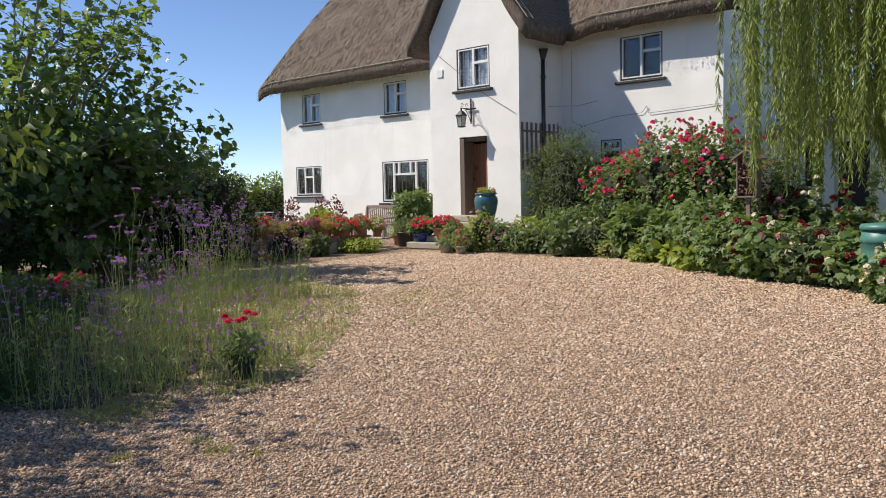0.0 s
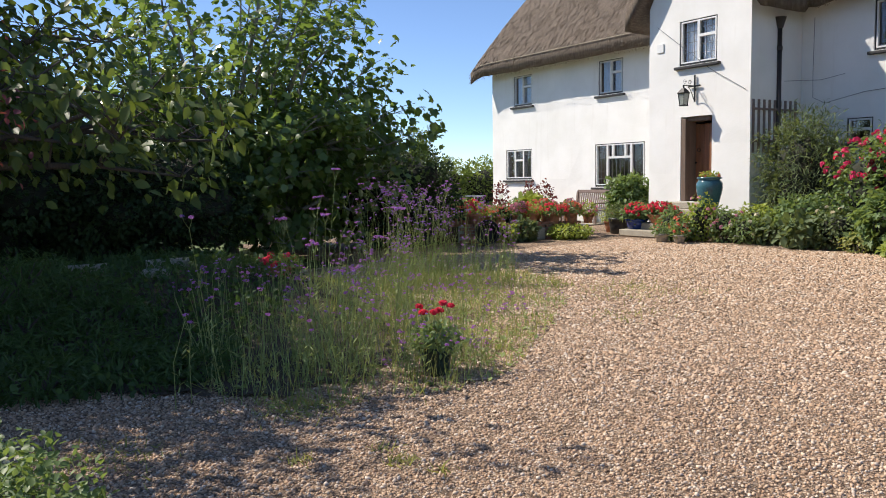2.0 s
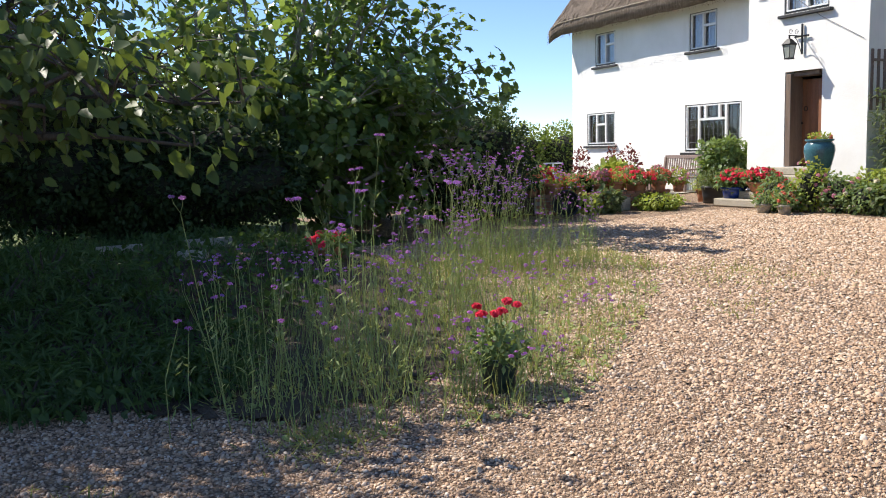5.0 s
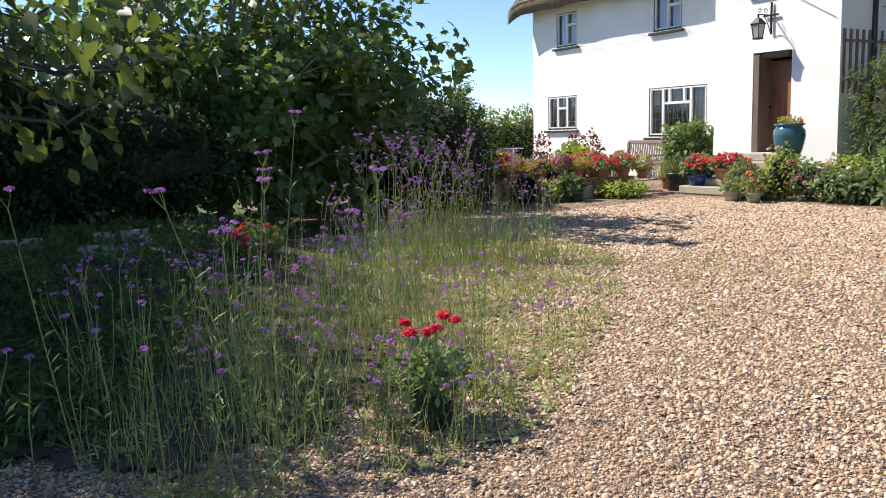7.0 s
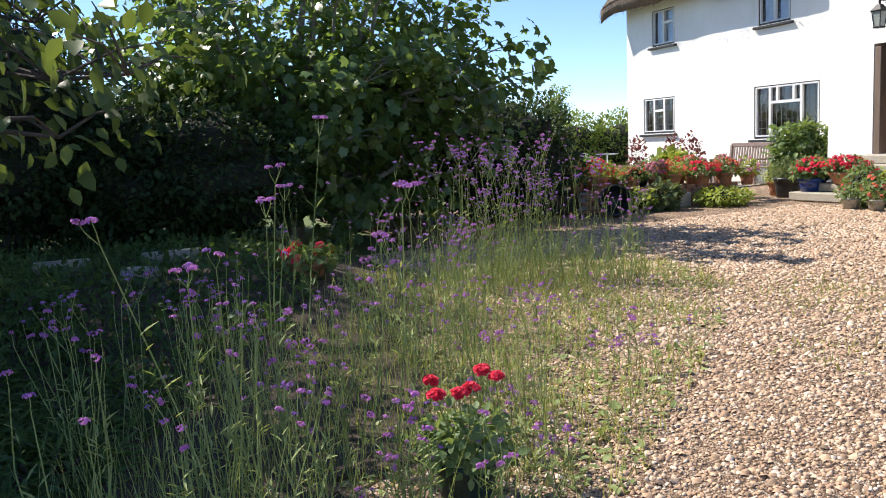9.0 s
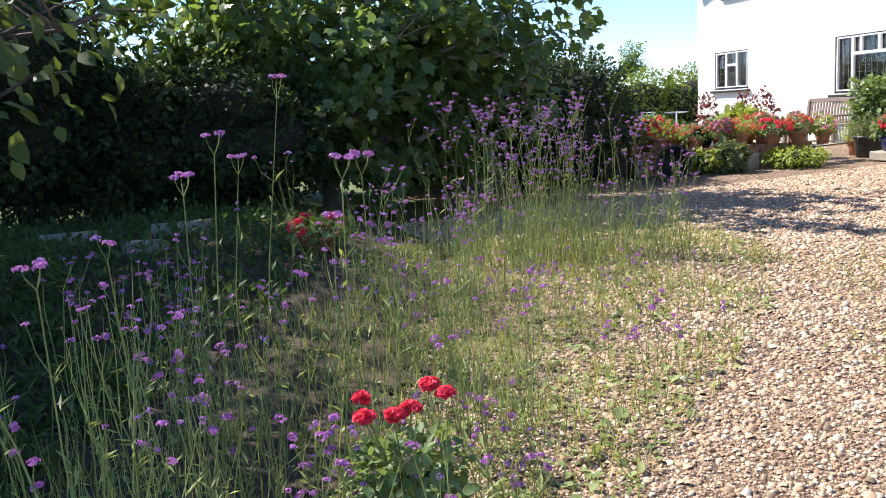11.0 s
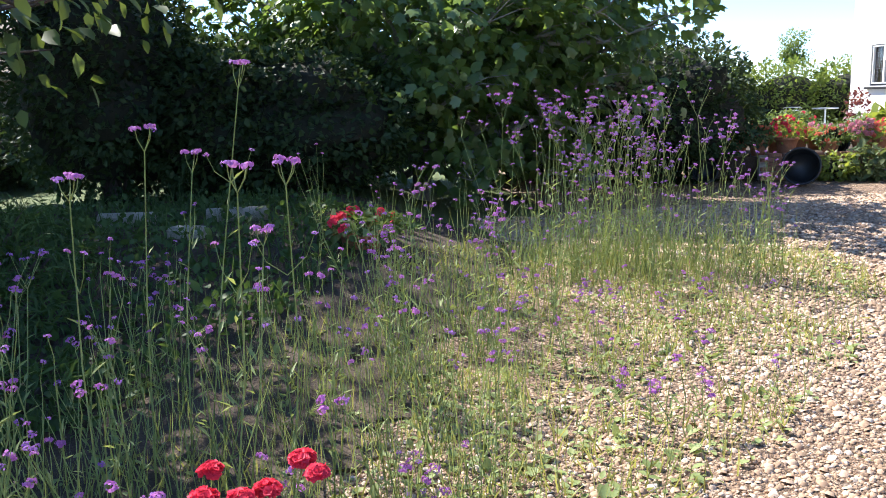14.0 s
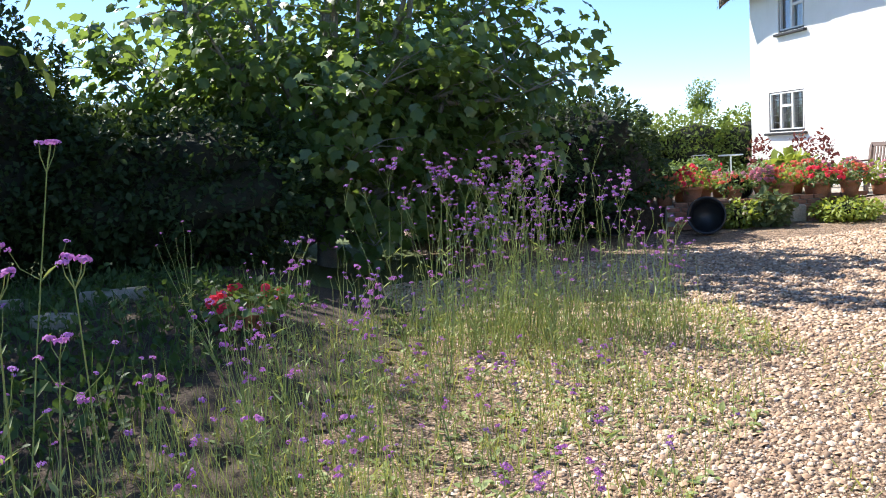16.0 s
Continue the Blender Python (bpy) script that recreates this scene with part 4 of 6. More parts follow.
for k, (x, y, s, h) in enumerate(((-7.9, 11.0, 0.75, 1.1), (-7.0, 10.6, 0.85, 1.2), (-6.2, 10.3, 0.8, 1.1), (-5.4, 10.0, 0.8, 1.05), (-4.6, 8.9, 0.75, 0.85), (-7.2, 11.9, 0.7, 1.2), (-6.0, 11.6, 0.7, 1.15))):
    shrub("hollyhock", (x, y, ground_z(x, y)), (s * RNG.uniform(0.8, 1.1), s * 0.85, h * RNG.uniform(0.65, 1.15)), 1250, 0.135, FIGLEAF if k % 2 else LOBED, (L_MALLOW, L_ROSE, L_CLIMB)[k % 3], "bushy hollyhock with dark red and cream flowers", "plant", "hollyhocks",
          flowers=(("dark_red_flowers", P_DARKRED, 30, 0.075, 0.3), ("cream_flowers", P_CREAM, 26, 0.06, 0.3)) + ((("pink_flowers", P_PINK, 4, 0.07, 0.3),) if k == 1 else ()))


def spire(x, y, h, petal, lean):
    """An upright flower stalk with leaves up its length and flowers near the top."""
    e = thing("hollyhock_stalk", (x, y, ground_z(x, y)), "tall upright hollyhock stalk with leaves and a few flowers", "plant", "hollyhock stalks")
    top = Vector((lean[0], lean[1], h))
    sb = bmesh.new()
    tube(sb, [(0, 0, 0), top * 0.5 + Vector((0.04, 0.02, 0)), top], 0.012, 0.006, 5)
    part("stalk", sb, L_STEM, e)
    f = RNG.uniform(0.1, 1.0, 70)
    p = np.outer(f, np.array(top)) + RNG.normal(size=(70, 3)) * np.array([0.07, 0.07, 0.02]) * (1.25 - f)[:, None]
    leaves("foliage", FIGLEAF, p, (0, 0, h * 0.4), 0.12, L_MALLOW, e, 0.8, 0.35)
    g = np.sort(RNG.uniform(0.5, 0.97, 8))
    a = RNG.uniform(0, 6.283, 8)
    bloom("flowers", np.outer(g, np.array(top)) + np.stack([np.cos(a), np.sin(a), a * 0], -1) * 0.06, (0, 0, h * 0.5), 0.055, petal, e)


for k, (x, y, h) in enumerate(((-9.9, 12.6, 2.3), (-9.3, 12.3, 2.7), (-8.8, 12.2, 2.0), (-8.3, 11.7, 1.75), (-7.8, 11.9, 1.9), (-7.2, 11.3, 1.7), (-6.6, 11.0, 1.85), (-6.1, 10.9, 1.6), (-10.7, 12.9, 2.4), (-5.6, 10.6, 1.7), (-11.6, 13.0, 2.0))):
    spire(x, y, h, (P_CREAM, P_DARKRED, P_PINK)[k % 3], (0.1 * RNG.normal(), 0.1 * RNG.normal()))
for x, y, s, h, mt, lf in ((-12.6, 12.6, 0.4, 0.62, L_CLIMB, 0.20), (-11.3, 12.45, 0.35, 0.4, L_GRASS, 0.07), (-10.3, 12.1, 0.35, 0.35, L_LIME, 0.12), (-13.6, 12.95, 0.35, 0.5, L_CLIMB, 0.16)):
    shrub("edge_plant", (x, y, ground_z(x, y)), (s, s, h), 300, lf, LEAF, mt, "low leafy plant spilling over the edge of the gravel", "plant", "edge plants", core=False)
shrub("lime_hosta", (-9.3, 11.75, 0.23), (0.45, 0.35, 0.42), 240, 0.22, LEAF, L_LIME, "yellow-green leaves at the foot of the border", "plant", core=False)
shrub("lime_hosta", (-8.7, 11.25, 0.22), (0.5, 0.35, 0.40), 240, 0.22, LEAF, L_LIME, "yellow-green leaves at the foot of the border", "plant", core=False)
shrub("topiary_bush", (-7.6, 11.9, 0.24), (0.55, 0.55, 2.05), 3500, 0.07, SIMPLE, L_CLIMB, "rounded grey-green clipped bush", "bush")

# shaded wall and yard building behind the willow
yard = thing("outbuilding", (-6.5, 19.0, 0.3), "grey-white rendered outbuilding in shade with dark doorway", "outbuilding")
yb = bmesh.new()
for c, s in (((-3.55, 0, 1.55), (0.9, 0.3, 3.1)), ((-2.3, 0, 2.8), (1.6, 0.3, 0.6)), ((-2.45, 0, 1.55), (0.25, 0.3, 1.9)), ((0.9, 0, 1.55), (4.8, 0.3, 3.1)), ((-2.85, 0, 1.0), (0.5, 0.3, 0.8))):
    box(yb, c, s)
part("wall", yb, M_WALL, yard)
part("door", boxes(((-1.9, 0.1, 1.25), (0.8, 0.06, 2.5)), bevel=0.01), M_BLACK, yard)
part("window", boxes(((-2.85, 0.1, 1.95), (0.55, 0.05, 1.1)), bevel=0.01), M_BLACK, yard)
part("roof", boxes(((0, 1.2, 3.35), (8.2, 3.4, 0.3), (20, 0, 0)), bevel=0.03), M_TILE, yard)

hotel = thing("insect_hotel", (-7.76, 11.15, 0.22), "wooden insect house with a pitched roof packed with twigs", "insect house")
hotel.scale = (0.8, 0.8, 0.95)
part("post", boxes(((0, 0, 0.7), (0.08, 0.08, 1.4))), M_BENCH, hotel)
part("box", boxes(((0, 0.14, 1.75), (0.44, 0.03, 0.72)), ((-0.21, 0, 1.75), (0.03, 0.26, 0.72)), ((0.21, 0, 1.75), (0.03, 0.26, 0.72)), ((0, 0, 1.40), (0.44, 0.26, 0.03)), ((0, 0, 1.75), (0.40, 0.24, 0.02)), bevel=0.004), M_BENCH, hotel)
part("roof", boxes(((-0.15, 0, 2.18), (0.40, 0.34, 0.03), (0, -30, 0)), ((0.15, 0, 2.18), (0.40, 0.34, 0.03), (0, 30, 0))), M_BENCH, hotel)
tw = bmesh.new()
for k in range(60):
    x, z = RNG.uniform(-0.18, 0.18), 1.43 + 0.6 * RNG.random()
    rod(tw, (x, -0.13, z), (x, 0.1, z), 0.016, 0.016, 5)
part("twigs", tw, M_TWIG, hotel)

butt = thing("water_butt", (-5.15, 9.55, 0.19), "dark green plastic water butt with ribs", "water butt")
part("barrel", lathe([(0.27, 0), (0.29, 0.1), (0.30, 0.35), (0.315, 0.36), (0.315, 0.40), (0.30, 0.41), (0.30, 0.72), (0.315, 0.73), (0.315, 0.77), (0.29, 0.9)], 24), M_BUTT, butt, "", True)
part("lid", lathe([(0.325, 0.90), (0.325, 0.95), (0.30, 0.98), (0.05, 1.0)], 24), M_BUTT, butt, "", True)

# ---- porch front: lantern, pipe, trellis, steps ----
lant = thing("wall_lantern", (-16.66, 14.13, 3.86), "black iron lantern hanging from a scrolled cross bracket", "lantern")
br = bmesh.new()
box(br, (0, -0.02, 0.06), (0.035, 0.03, 0.66))
box(br, (0, -0.03, 0.12), (0.36, 0.03, 0.035))
rod(br, (0, 0, 0.12), (0, -0.44, 0.12), 0.012)
tube(br, [(0, -0.05 - 0.22 * t, -0.22 + 0.30 * math.sin(t * 1.57)) for t in [k / 8 for k in range(9)]], 0.009)
for cy in (-0.2, -0.38):
    tube(br, [(0, cy + 0.06 * math.cos(a) * (1 - a / 14), 0.20 + 0.06 * math.sin(a) * (1 - a / 14)) for a in [k * 0.6 for k in range(16)]], 0.006, 0.004, 4)
part("bracket", br, M_IRON, lant)
lb = bmesh.new()
for sx in (-1, 1):
    for sy in (-1, 1):
        rod(lb, (sx * 0.065, -0.42 + sy * 0.065, -0.36), (sx * 0.095, -0.42 + sy * 0.095, -0.08), 0.008)
box(lb, (0, -0.42, -0.375), (0.16, 0.16, 0.03), bevel=0.006)
box(lb, (0, -0.42, -0.075), (0.23, 0.23, 0.025), bevel=0.006)
bmesh.ops.create_cone(lb, cap_ends=True, segments=4, radius1=0.155, radius2=0.05, depth=0.11, matrix=pose(0, -0.42, -0.01, 0, 0, 45))
rod(lb, (0, -0.42, 0.04), (0, -0.42, 0.12), 0.02)
part("lantern_cage", lb, M_IRON, lant)
lg = bmesh.new()
bmesh.ops.create_cone(lg, cap_ends=True, segments=4, radius1=0.085, radius2=0.125, depth=0.27, matrix=pose(0, -0.42, -0.22, 0, 0, 45))
pn = part("lantern_glass", lg, mottled("old_lantern_glass", (0.22, 0.24, 0.22), (0.38, 0.40, 0.36), 4, 30, 0.15, 0.02, 0.002), lant, "cloudy lantern glass")

pipe = thing("drainpipe", (-15.02, 15.16, 0.4), "black cast-iron drainpipe on the porch side wall", "drainpipe")
pb = bmesh.new()
rod(pb, (0, 0, 0), (0, 0, 4.85), 0.055, 0.055, 12)
part("pipe", pb, M_PIPE, pipe, "", True)
for z in (0.6, 2.1, 2.7, 4.3):
    cb = bmesh.new()
    rod(cb, (0, 0, z), (0, 0, z + 0.1), 0.072, 0.072, 12)
    part("collar", cb, M_PIPE, pipe)
hb2 = bmesh.new()
bmesh.ops.create_cone(hb2, cap_ends=True, segments=12, radius1=0.07, radius2=0.15, depth=0.26, matrix=pose(0, 0, 4.95))
part("hopper", hb2, M_PIPE, pipe)
trl = thing("trellis", (-15.06, 15.1, 2.3), "weathered brown wooden trellis on the porch side wall", "trellis")
for k in range(9):
    part("slat", boxes(((0.02, -0.85 + 0.2 * k, 0.6), (0.02, 0.075, 1.25))), M_BENCH, trl)
for z in (0.25, 1.0):
    part("rail", boxes(((0.045, -0.03, z), (0.025, 1.75, 0.05))), M_BENCH, trl)
vent = thing("wall_vent", (-17.80, 14.13, 5.05), "small square white wall vent", "vent")
part("grille", boxes(((0, 0, 0), (0.22, 0.03, 0.22)), bevel=0.006), M_WHITE, vent)
for nm, pts in (("wall_cable", [(-14.70, 16.045, 5.5), (-14.72, 16.045, 4.2), (-14.71, 16.045, 3.6), (-14.4, 16.045, 3.44), (-13.4, 16.045, 3.62), (-12.6, 16.045, 3.66), (-12.45, 16.045, 3.82), (-12.4, 16.045, 3.64), (-10.5, 16.045, 3.72)]),
                ("wall_cable", [(-14.98, 15.3, 3.98), (-14.5, 16.045, 4.0), (-13.9, 16.045, 4.08)]),
                ("wall_cable", [(-17.9, 14.12, 5.6), (-16.2, 14.12, 4.35), (-15.15, 14.12, 3.75)])):
    cbm = bmesh.new()
    tube(cbm, pts, 0.006, 0.006, 5)
    tagged(part(nm, cbm, M_LEAD, None), "thin grey cable clipped to the white wall", "cable")

steps = thing("porch_steps", (-16.7, 13.2, 0.265), "worn pale stone steps rising to the front door", "steps")
for k, (yy, xa, xb) in enumerate(((-0.55, -1.1, 1.0), (-0.27, -0.75, 1.0), (0.0, -0.55, 0.8), (0.27, -0.5, 0.7), (0.54, -0.5, 0.6))):
    d = 0.95 - yy
    part("step", boxes((((xa + xb) / 2, yy + d / 2, 0.085 + 0.168 * k), (xb - xa, d, 0.168)), bevel=0.02), M_STONE, steps)

# ---- pots by the door ----
def pot_profile(r0, r1, h, lip=0.02):
    return [(r0, 0), (r0 + (r1 - r0) * 0.5, h * 0.5), (r1, h - 0.05), (r1 + lip, h - 0.045), (r1 + lip, h), (r1 - 0.015, h), (r1 - 0.03, h - 0.05)]


def potted(name, loc, profile, pot_mat, plant_size, n, leaf, tmpl, lmat, label, flowers=(), group="", lift=None):
    e = thing(name, loc, label, "potted plant", group)
    top = profile[-1][1] if lift is None else lift
    part("pot", lathe(profile, 22), pot_mat, e, "", True)
    part("compost", lathe([(profile[-1][0] * 0.98, top - 0.02), (profile[-1][0] * 0.5, top)], 16), M_SOIL, e)
    rx, ry, h = plant_size
    c, rad = (0, 0, top + h * 0.45), (rx, ry, h * 0.55)
    bm = bmesh.new()
    for k in range(6):
        a = k * 1.05
        tube(bm, [(0, 0, top - 0.05), (rx * 0.35 * math.cos(a), ry * 0.35 * math.sin(a), top + h * 0.6)], 0.008, 0.004, 4)
    part("stem", bm, L_STEM, e)
    p = shell_points(c, rad, n, 0.35)
    leaves("foliage", tmpl, p, c, leaf, lmat, e, 0.7, 0.2)
    for fname, fmat, fn, fs, low in flowers:
        q = shell_points(c, rad, fn, 0.95, 0.2)
        bloom(fname, q[q[:, 2] > top + h * low], c, fs, fmat, e)
    return e


URN = [(0.16, 0), (0.18, 0.02), (0.22, 0.15), (0.28, 0.38), (0.305, 0.53), (0.295, 0.63), (0.25, 0.69), (0.24, 0.71), (0.285, 0.73), (0.285, 0.76), (0.25, 0.76), (0.22, 0.73)]
potted("teal_urn", (-15.42, 13.2, 0.95), URN, M_TEAL, (0.2, 0.2, 0.16), 160, 0.07, LEAF, L_LIME, "large teal glazed urn planted with a small orange-leaved plant", (("orange_flowers", P_ORANGE, 16, 0.04, 0.3),))
potted("tall_green_pot", (-18.95, 14.2, 0.29), pot_profile(0.20, 0.27, 0.42), M_TERRA, (0.62, 0.62, 1.15), 2600, 0.13, LEAF, L_ROSE, "bushy dark green plant in a terracotta pot beside the bench")
potted("black_pot", (-18.45, 13.3, 0.27), pot_profile(0.22, 0.27, 0.40), M_PLASTIC, (0.34, 0.34, 0.42), 700, 0.10, NARROW, L_CLIMB, "grassy plant in a large black plastic pot", (("orange_flowers", P_ORANGE, 6, 0.04, 0.3),))
potted("small_terracotta_pot", (-18.95, 13.5, 0.27), pot_profile(0.13, 0.18, 0.30), M_TERRA, (0.30, 0.3, 0.4), 420, 0.09, NARROW, L_LIME, "dry-looking plant in a terracotta pot")
potted("blue_pot", (-17.52, 13.0, 0.438), pot_profile(0.22, 0.27, 0.26, 0.03), M_BLUE, (0.38, 0.36, 0.42), 900, 0.11, LEAF, L_MALLOW, "glossy blue pot of bright red geraniums", (("red_flowers", P_RED, 130, 0.055, 0.35),))
potted("flower_bowl", (-16.82, 13.08, 0.606), pot_profile(0.20, 0.30, 0.22), M_TERRA, (0.40, 0.36, 0.32), 600, 0.09, LEAF, L_MALLOW, "brown bowl of red begonias on the steps", (("red_flowers", P_RED, 120, 0.05, 0.3),))
for x, y, s, h, mt, fl in ((-15.95, 12.55, 0.36, 0.72, L_MALLOW, P_RED), (-15.2, 12.75, 0.42, 0.95, L_LIME, P_PINK), (-14.7, 12.9, 0.42, 0.75, L_MALLOW, P_PINK), (-15.5, 12.35, 0.32, 0.5, L_ROSE, P_ORANGE), (-14.1, 12.9, 0.45, 0.6, L_MALLOW, P_CREAM)):
    shrub("bedding_plant", (x, y, ground_z(x, y)), (s, s, h), 700, 0.085, LEAF, mt, "bushy bedding plant with scattered flowers by the steps", "plant", "plants by the steps", flowers=(("flowers", fl, 20, 0.05, 0.35),))
for x, y, r in ((-15.75, 12.0, 0.17), (-15.2, 11.95, 0.15)):
    potted("low_bowl", (x, y, ground_z(x, y)), pot_profile(r * 0.7, r, 0.2), M_STONE, (r * 1.5, r * 1.5, 0.3), 200, 0.07, LEAF, L_MALLOW, "low stone bowl of bedding plants", (("orange_flowers", P_ORANGE, 10, 0.04, 0.3),))

# ---- bench ----
bench = thing("garden_bench", (-22.2, 15.55, 0.32), "weathered slatted wooden garden bench with arms", "bench")
for sx in (-0.72, 0.72):
    part("leg", boxes(((sx, -0.28, 0.31), (0.07, 0.07, 0.62))), M_BENCH, bench)
    part("leg", boxes(((sx, 0.27, 0.50), (0.07, 0.07, 1.0), (-8, 0, 0))), M_BENCH, bench)
    part("armrest", boxes(((sx, -0.05, 0.64), (0.085, 0.62, 0.045)), bevel=0.01), M_BENCH, bench)
for k in range(5):
    part("seat_slat", boxes(((0, -0.25 + 0.11 * k, 0.43), (1.5, 0.085, 0.03)), bevel=0.006), M_BENCH, bench)
for k in range(14):
    part("back_slat", boxes(((-0.62 + 0.0954 * k, 0.30, 0.72), (0.05, 0.02, 0.5), (-8, 0, 0))), M_BENCH, bench)
part("top_rail", boxes(((0, 0.345, 1.0), (1.5, 0.045, 0.10), (-8, 0, 0)), bevel=0.01), M_BENCH, bench)
part("front_rail", boxes(((0, -0.28, 0.37), (1.4, 0.035, 0.08))), M_BENCH, bench)
table = thing("low_table", (-21.6, 14.55, 0.29), "low dark wooden slatted table in front of the bench", "table")
part("tabletop", boxes(*[((-0.5 + 0.0, -0.22 + 0.11 * k, 0.40), (0.9, 0.1, 0.04)) for k in range(5)]), M_BENCH, table)
for sx in (-0.85, -0.15):
    for sy in (-0.18, 0.18):
        part("leg", boxes(((sx, sy, 0.19), (0.07, 0.07, 0.38))), M_BENCH, table)

# ---- raised bed with pots ----
bedw = thing("raised_bed", (-20.6, 11.2, 0.21), "low brick and stone retaining wall of a raised flower bed", "raised bed")
bb = bmesh.new()
box(bb, (0, 0, 0), (0.215, 0.10, 0.065), bevel=0.006)
brick_me = bpy.data.meshes.new("brick")
bb.to_mesh(brick_me)
bb.free()
brick_me.materials.append(M_BRICK)
A, B = Vector((1.55, -2.6, 0)), Vector((2.05, 0.7, 0))
run = (B - A)
ang = math.degrees(math.atan2(run.y, run.x))
nb = int(run.length / 0.225)
part("earth", boxes(((-0.6, -0.85, 0.19), (4.2, 4.0, 0.36), (0, 0, ang - 90))), M_SOIL, bedw)
part("mortar", boxes((((A.x + B.x) / 2 - 0.02, (A.y + B.y) / 2, 0.21), (run.length, 0.07, 0.40), (0, 0, ang))), M_MORTAR, bedw)
for c in range(6):
    for k in range(nb):
        p = A + run * ((k + 0.5 + 0.5 * (c % 2)) / nb)
        share("brick", brick_me, bedw, pose(p.x, p.y, 0.035 + 0.075 * c, RNG.normal() * 0.6, RNG.normal() * 0.6, ang + RNG.normal() * 0.8))


def tub(loc, r, depth, tilt, turn, label):
    e = thing("black_tub", loc, label, "tub", "black tubs")
    bm = bmesh.new()
    prof = [(r * 0.78, 0), (r * 0.86, depth * 0.5), (r * 0.94, depth), (r, depth), (r, depth - 0.03), (r * 1.02, depth - 0.03), (r * 1.02, depth + 0.02), (r * 0.92, depth + 0.02), (r * 0.84, depth * 0.5), (r * 0.74, 0.03)]
    lathe(prof, 28, bm)
    bmesh.ops.transform(bm, matrix=pose(0, 0, r, 0, 0, turn) @ pose(0, 0, 0, tilt) @ pose(0, 0, -depth / 2), verts=bm.verts)
    part("tub_body", bm, M_PLASTIC, e, "", True)
    return e


tub((-18.35, 8.93, 0.18), 0.29, 0.34, 80, 55, "black plastic tub lying on its side by the raised bed")
tub((-19.2, 7.75, 0.16), 0.2, 0.26, 72, 60, "smaller black tub tipped over beside the bed")
tub((-19.3, 10.1, 0.55), 0.22, 0.24, 78, 60, "black tub lying on the raised bed among the pots")
stp = thing("stone_block", (-18.75, 10.75, 0.21), "rough pale stone trough end standing by the bed", "stone block")
part("block", boxes(((0, 0, 0.15), (0.38, 0.30, 0.30)), bevel=0.03), M_STONE, stp)
shrub("lime_shrub", (-18.2, 11.35, 0.22), (0.6, 0.5, 0.36), 1100, 0.08, LEAF, L_LIME, "low yellow-green spreading plant on the gravel edge", "plant", core=True)
shrub("lime_shrub", (-18.7, 9.75, 0.2), (0.33, 0.33, 0.42), 560, 0.09, LEAF, L_LIME, "yellow-green leafy plant by the black tub", "plant", flowers=(("yellow_flowers", P_CREAM, 10, 0.04, 0.4),))
shrub("silver_plant", (-18.45, 10.15, 0.2), (0.28, 0.28, 0.55), 320, 0.14, LEAF, L_CLIMB, "silvery grey leafy plant beside the stone block", "plant", core=False)
k = 0
for row in range(3):
    for j in range(8):
        x = -19.5 - 0.75 * row + 0.14 * j + RNG.normal() * 0.08
        y = 8.9 + 0.47 * j + RNG.normal() * 0.08
        z = 0.21 + 0.37 - 0.0
        r = RNG.uniform(0.12, 0.18)
        potted("flower_pot", (x, y, z), pot_profile(r * 0.7, r, r * 1.7), M_TERRA, (RNG.uniform(0.2, 0.32), RNG.uniform(0.2, 0.32), RNG.uniform(0.2, 0.42)), 240, 0.08, LEAF, (L_MALLOW, L_LIME, L_ROSE)[k % 3],
               "terracotta pot of orange-red geraniums on the raised bed", (("red_flowers", (P_ORANGE, P_RED, P_ORANGE, P_PINK)[k % 4], int(RNG.integers(24, 60)), 0.045, 0.3),), "geranium pots")
        k += 1
for x, y in ((-26.6, 15.5), (-24.9, 15.5), (-23.9, 15.3)):
    potted("purple_shrub_pot", (x, y, ground_z(x, y) + 0.03), pot_profile(0.14, 0.2, 0.40), M_TERRA, (0.32, 0.25, 0.95), 230, 0.12, LEAF, L_BURG, "pot of tall burgundy-leaved plant against the white wall", (), "burgundy plants")
potted("hosta_pot", (-20.9, 12.3, 0.5), pot_profile(0.16, 0.22, 0.3), M_TERRA, (0.42, 0.42, 0.5), 260, 0.24, LEAF, L_LIME, "bright yellow-green hosta in a terracotta pot")
shrub("bed_fern", (-22.2, 10.3, 0.5), (0.8, 0.7, 0.6), 1400, 0.1, NARROW, L_FERN, "feathery green plant at the back of the raised bed", "plant")

# ---- terrace chair and table ----
def tub_chair(loc, turn):
    e = thing("terrace_chair", loc, "shiny aluminium bistro chair on the terrace", "chair", turn=turn)
    for sx in (-0.25, 0.25):
        lbm = bmesh.new()
        tube(lbm, [(sx, -0.24, 0), (sx, -0.22, 0.66)], 0.013)
        part("leg", lbm, M_ALU, e)
        lbm = bmesh.new()
        tube(lbm, [(sx * 0.9, 0.26, 0), (sx * 0.85, 0.2, 0.5), (sx * 0.8, 0.24, 0.76)], 0.013)
        part("leg", lbm, M_ALU, e)
    part("seat", boxes(*[((0, -0.2 + 0.075 * i, 0.45), (0.46, 0.06, 0.015)) for i in range(6)], bevel=0.003), M_ALU, e)
    bk = bmesh.new()
    for z in (0.66, 0.76):
        tube(bk, [(-0.27, -0.22, z - 0.06), (-0.29, 0.05, z - 0.03), (-0.2, 0.25, z), (0, 0.31, z), (0.2, 0.25, z), (0.29, 0.05, z - 0.03), (0.27, -0.22, z - 0.06)], 0.013)
    part("backrest", bk, M_ALU, e)
    return e


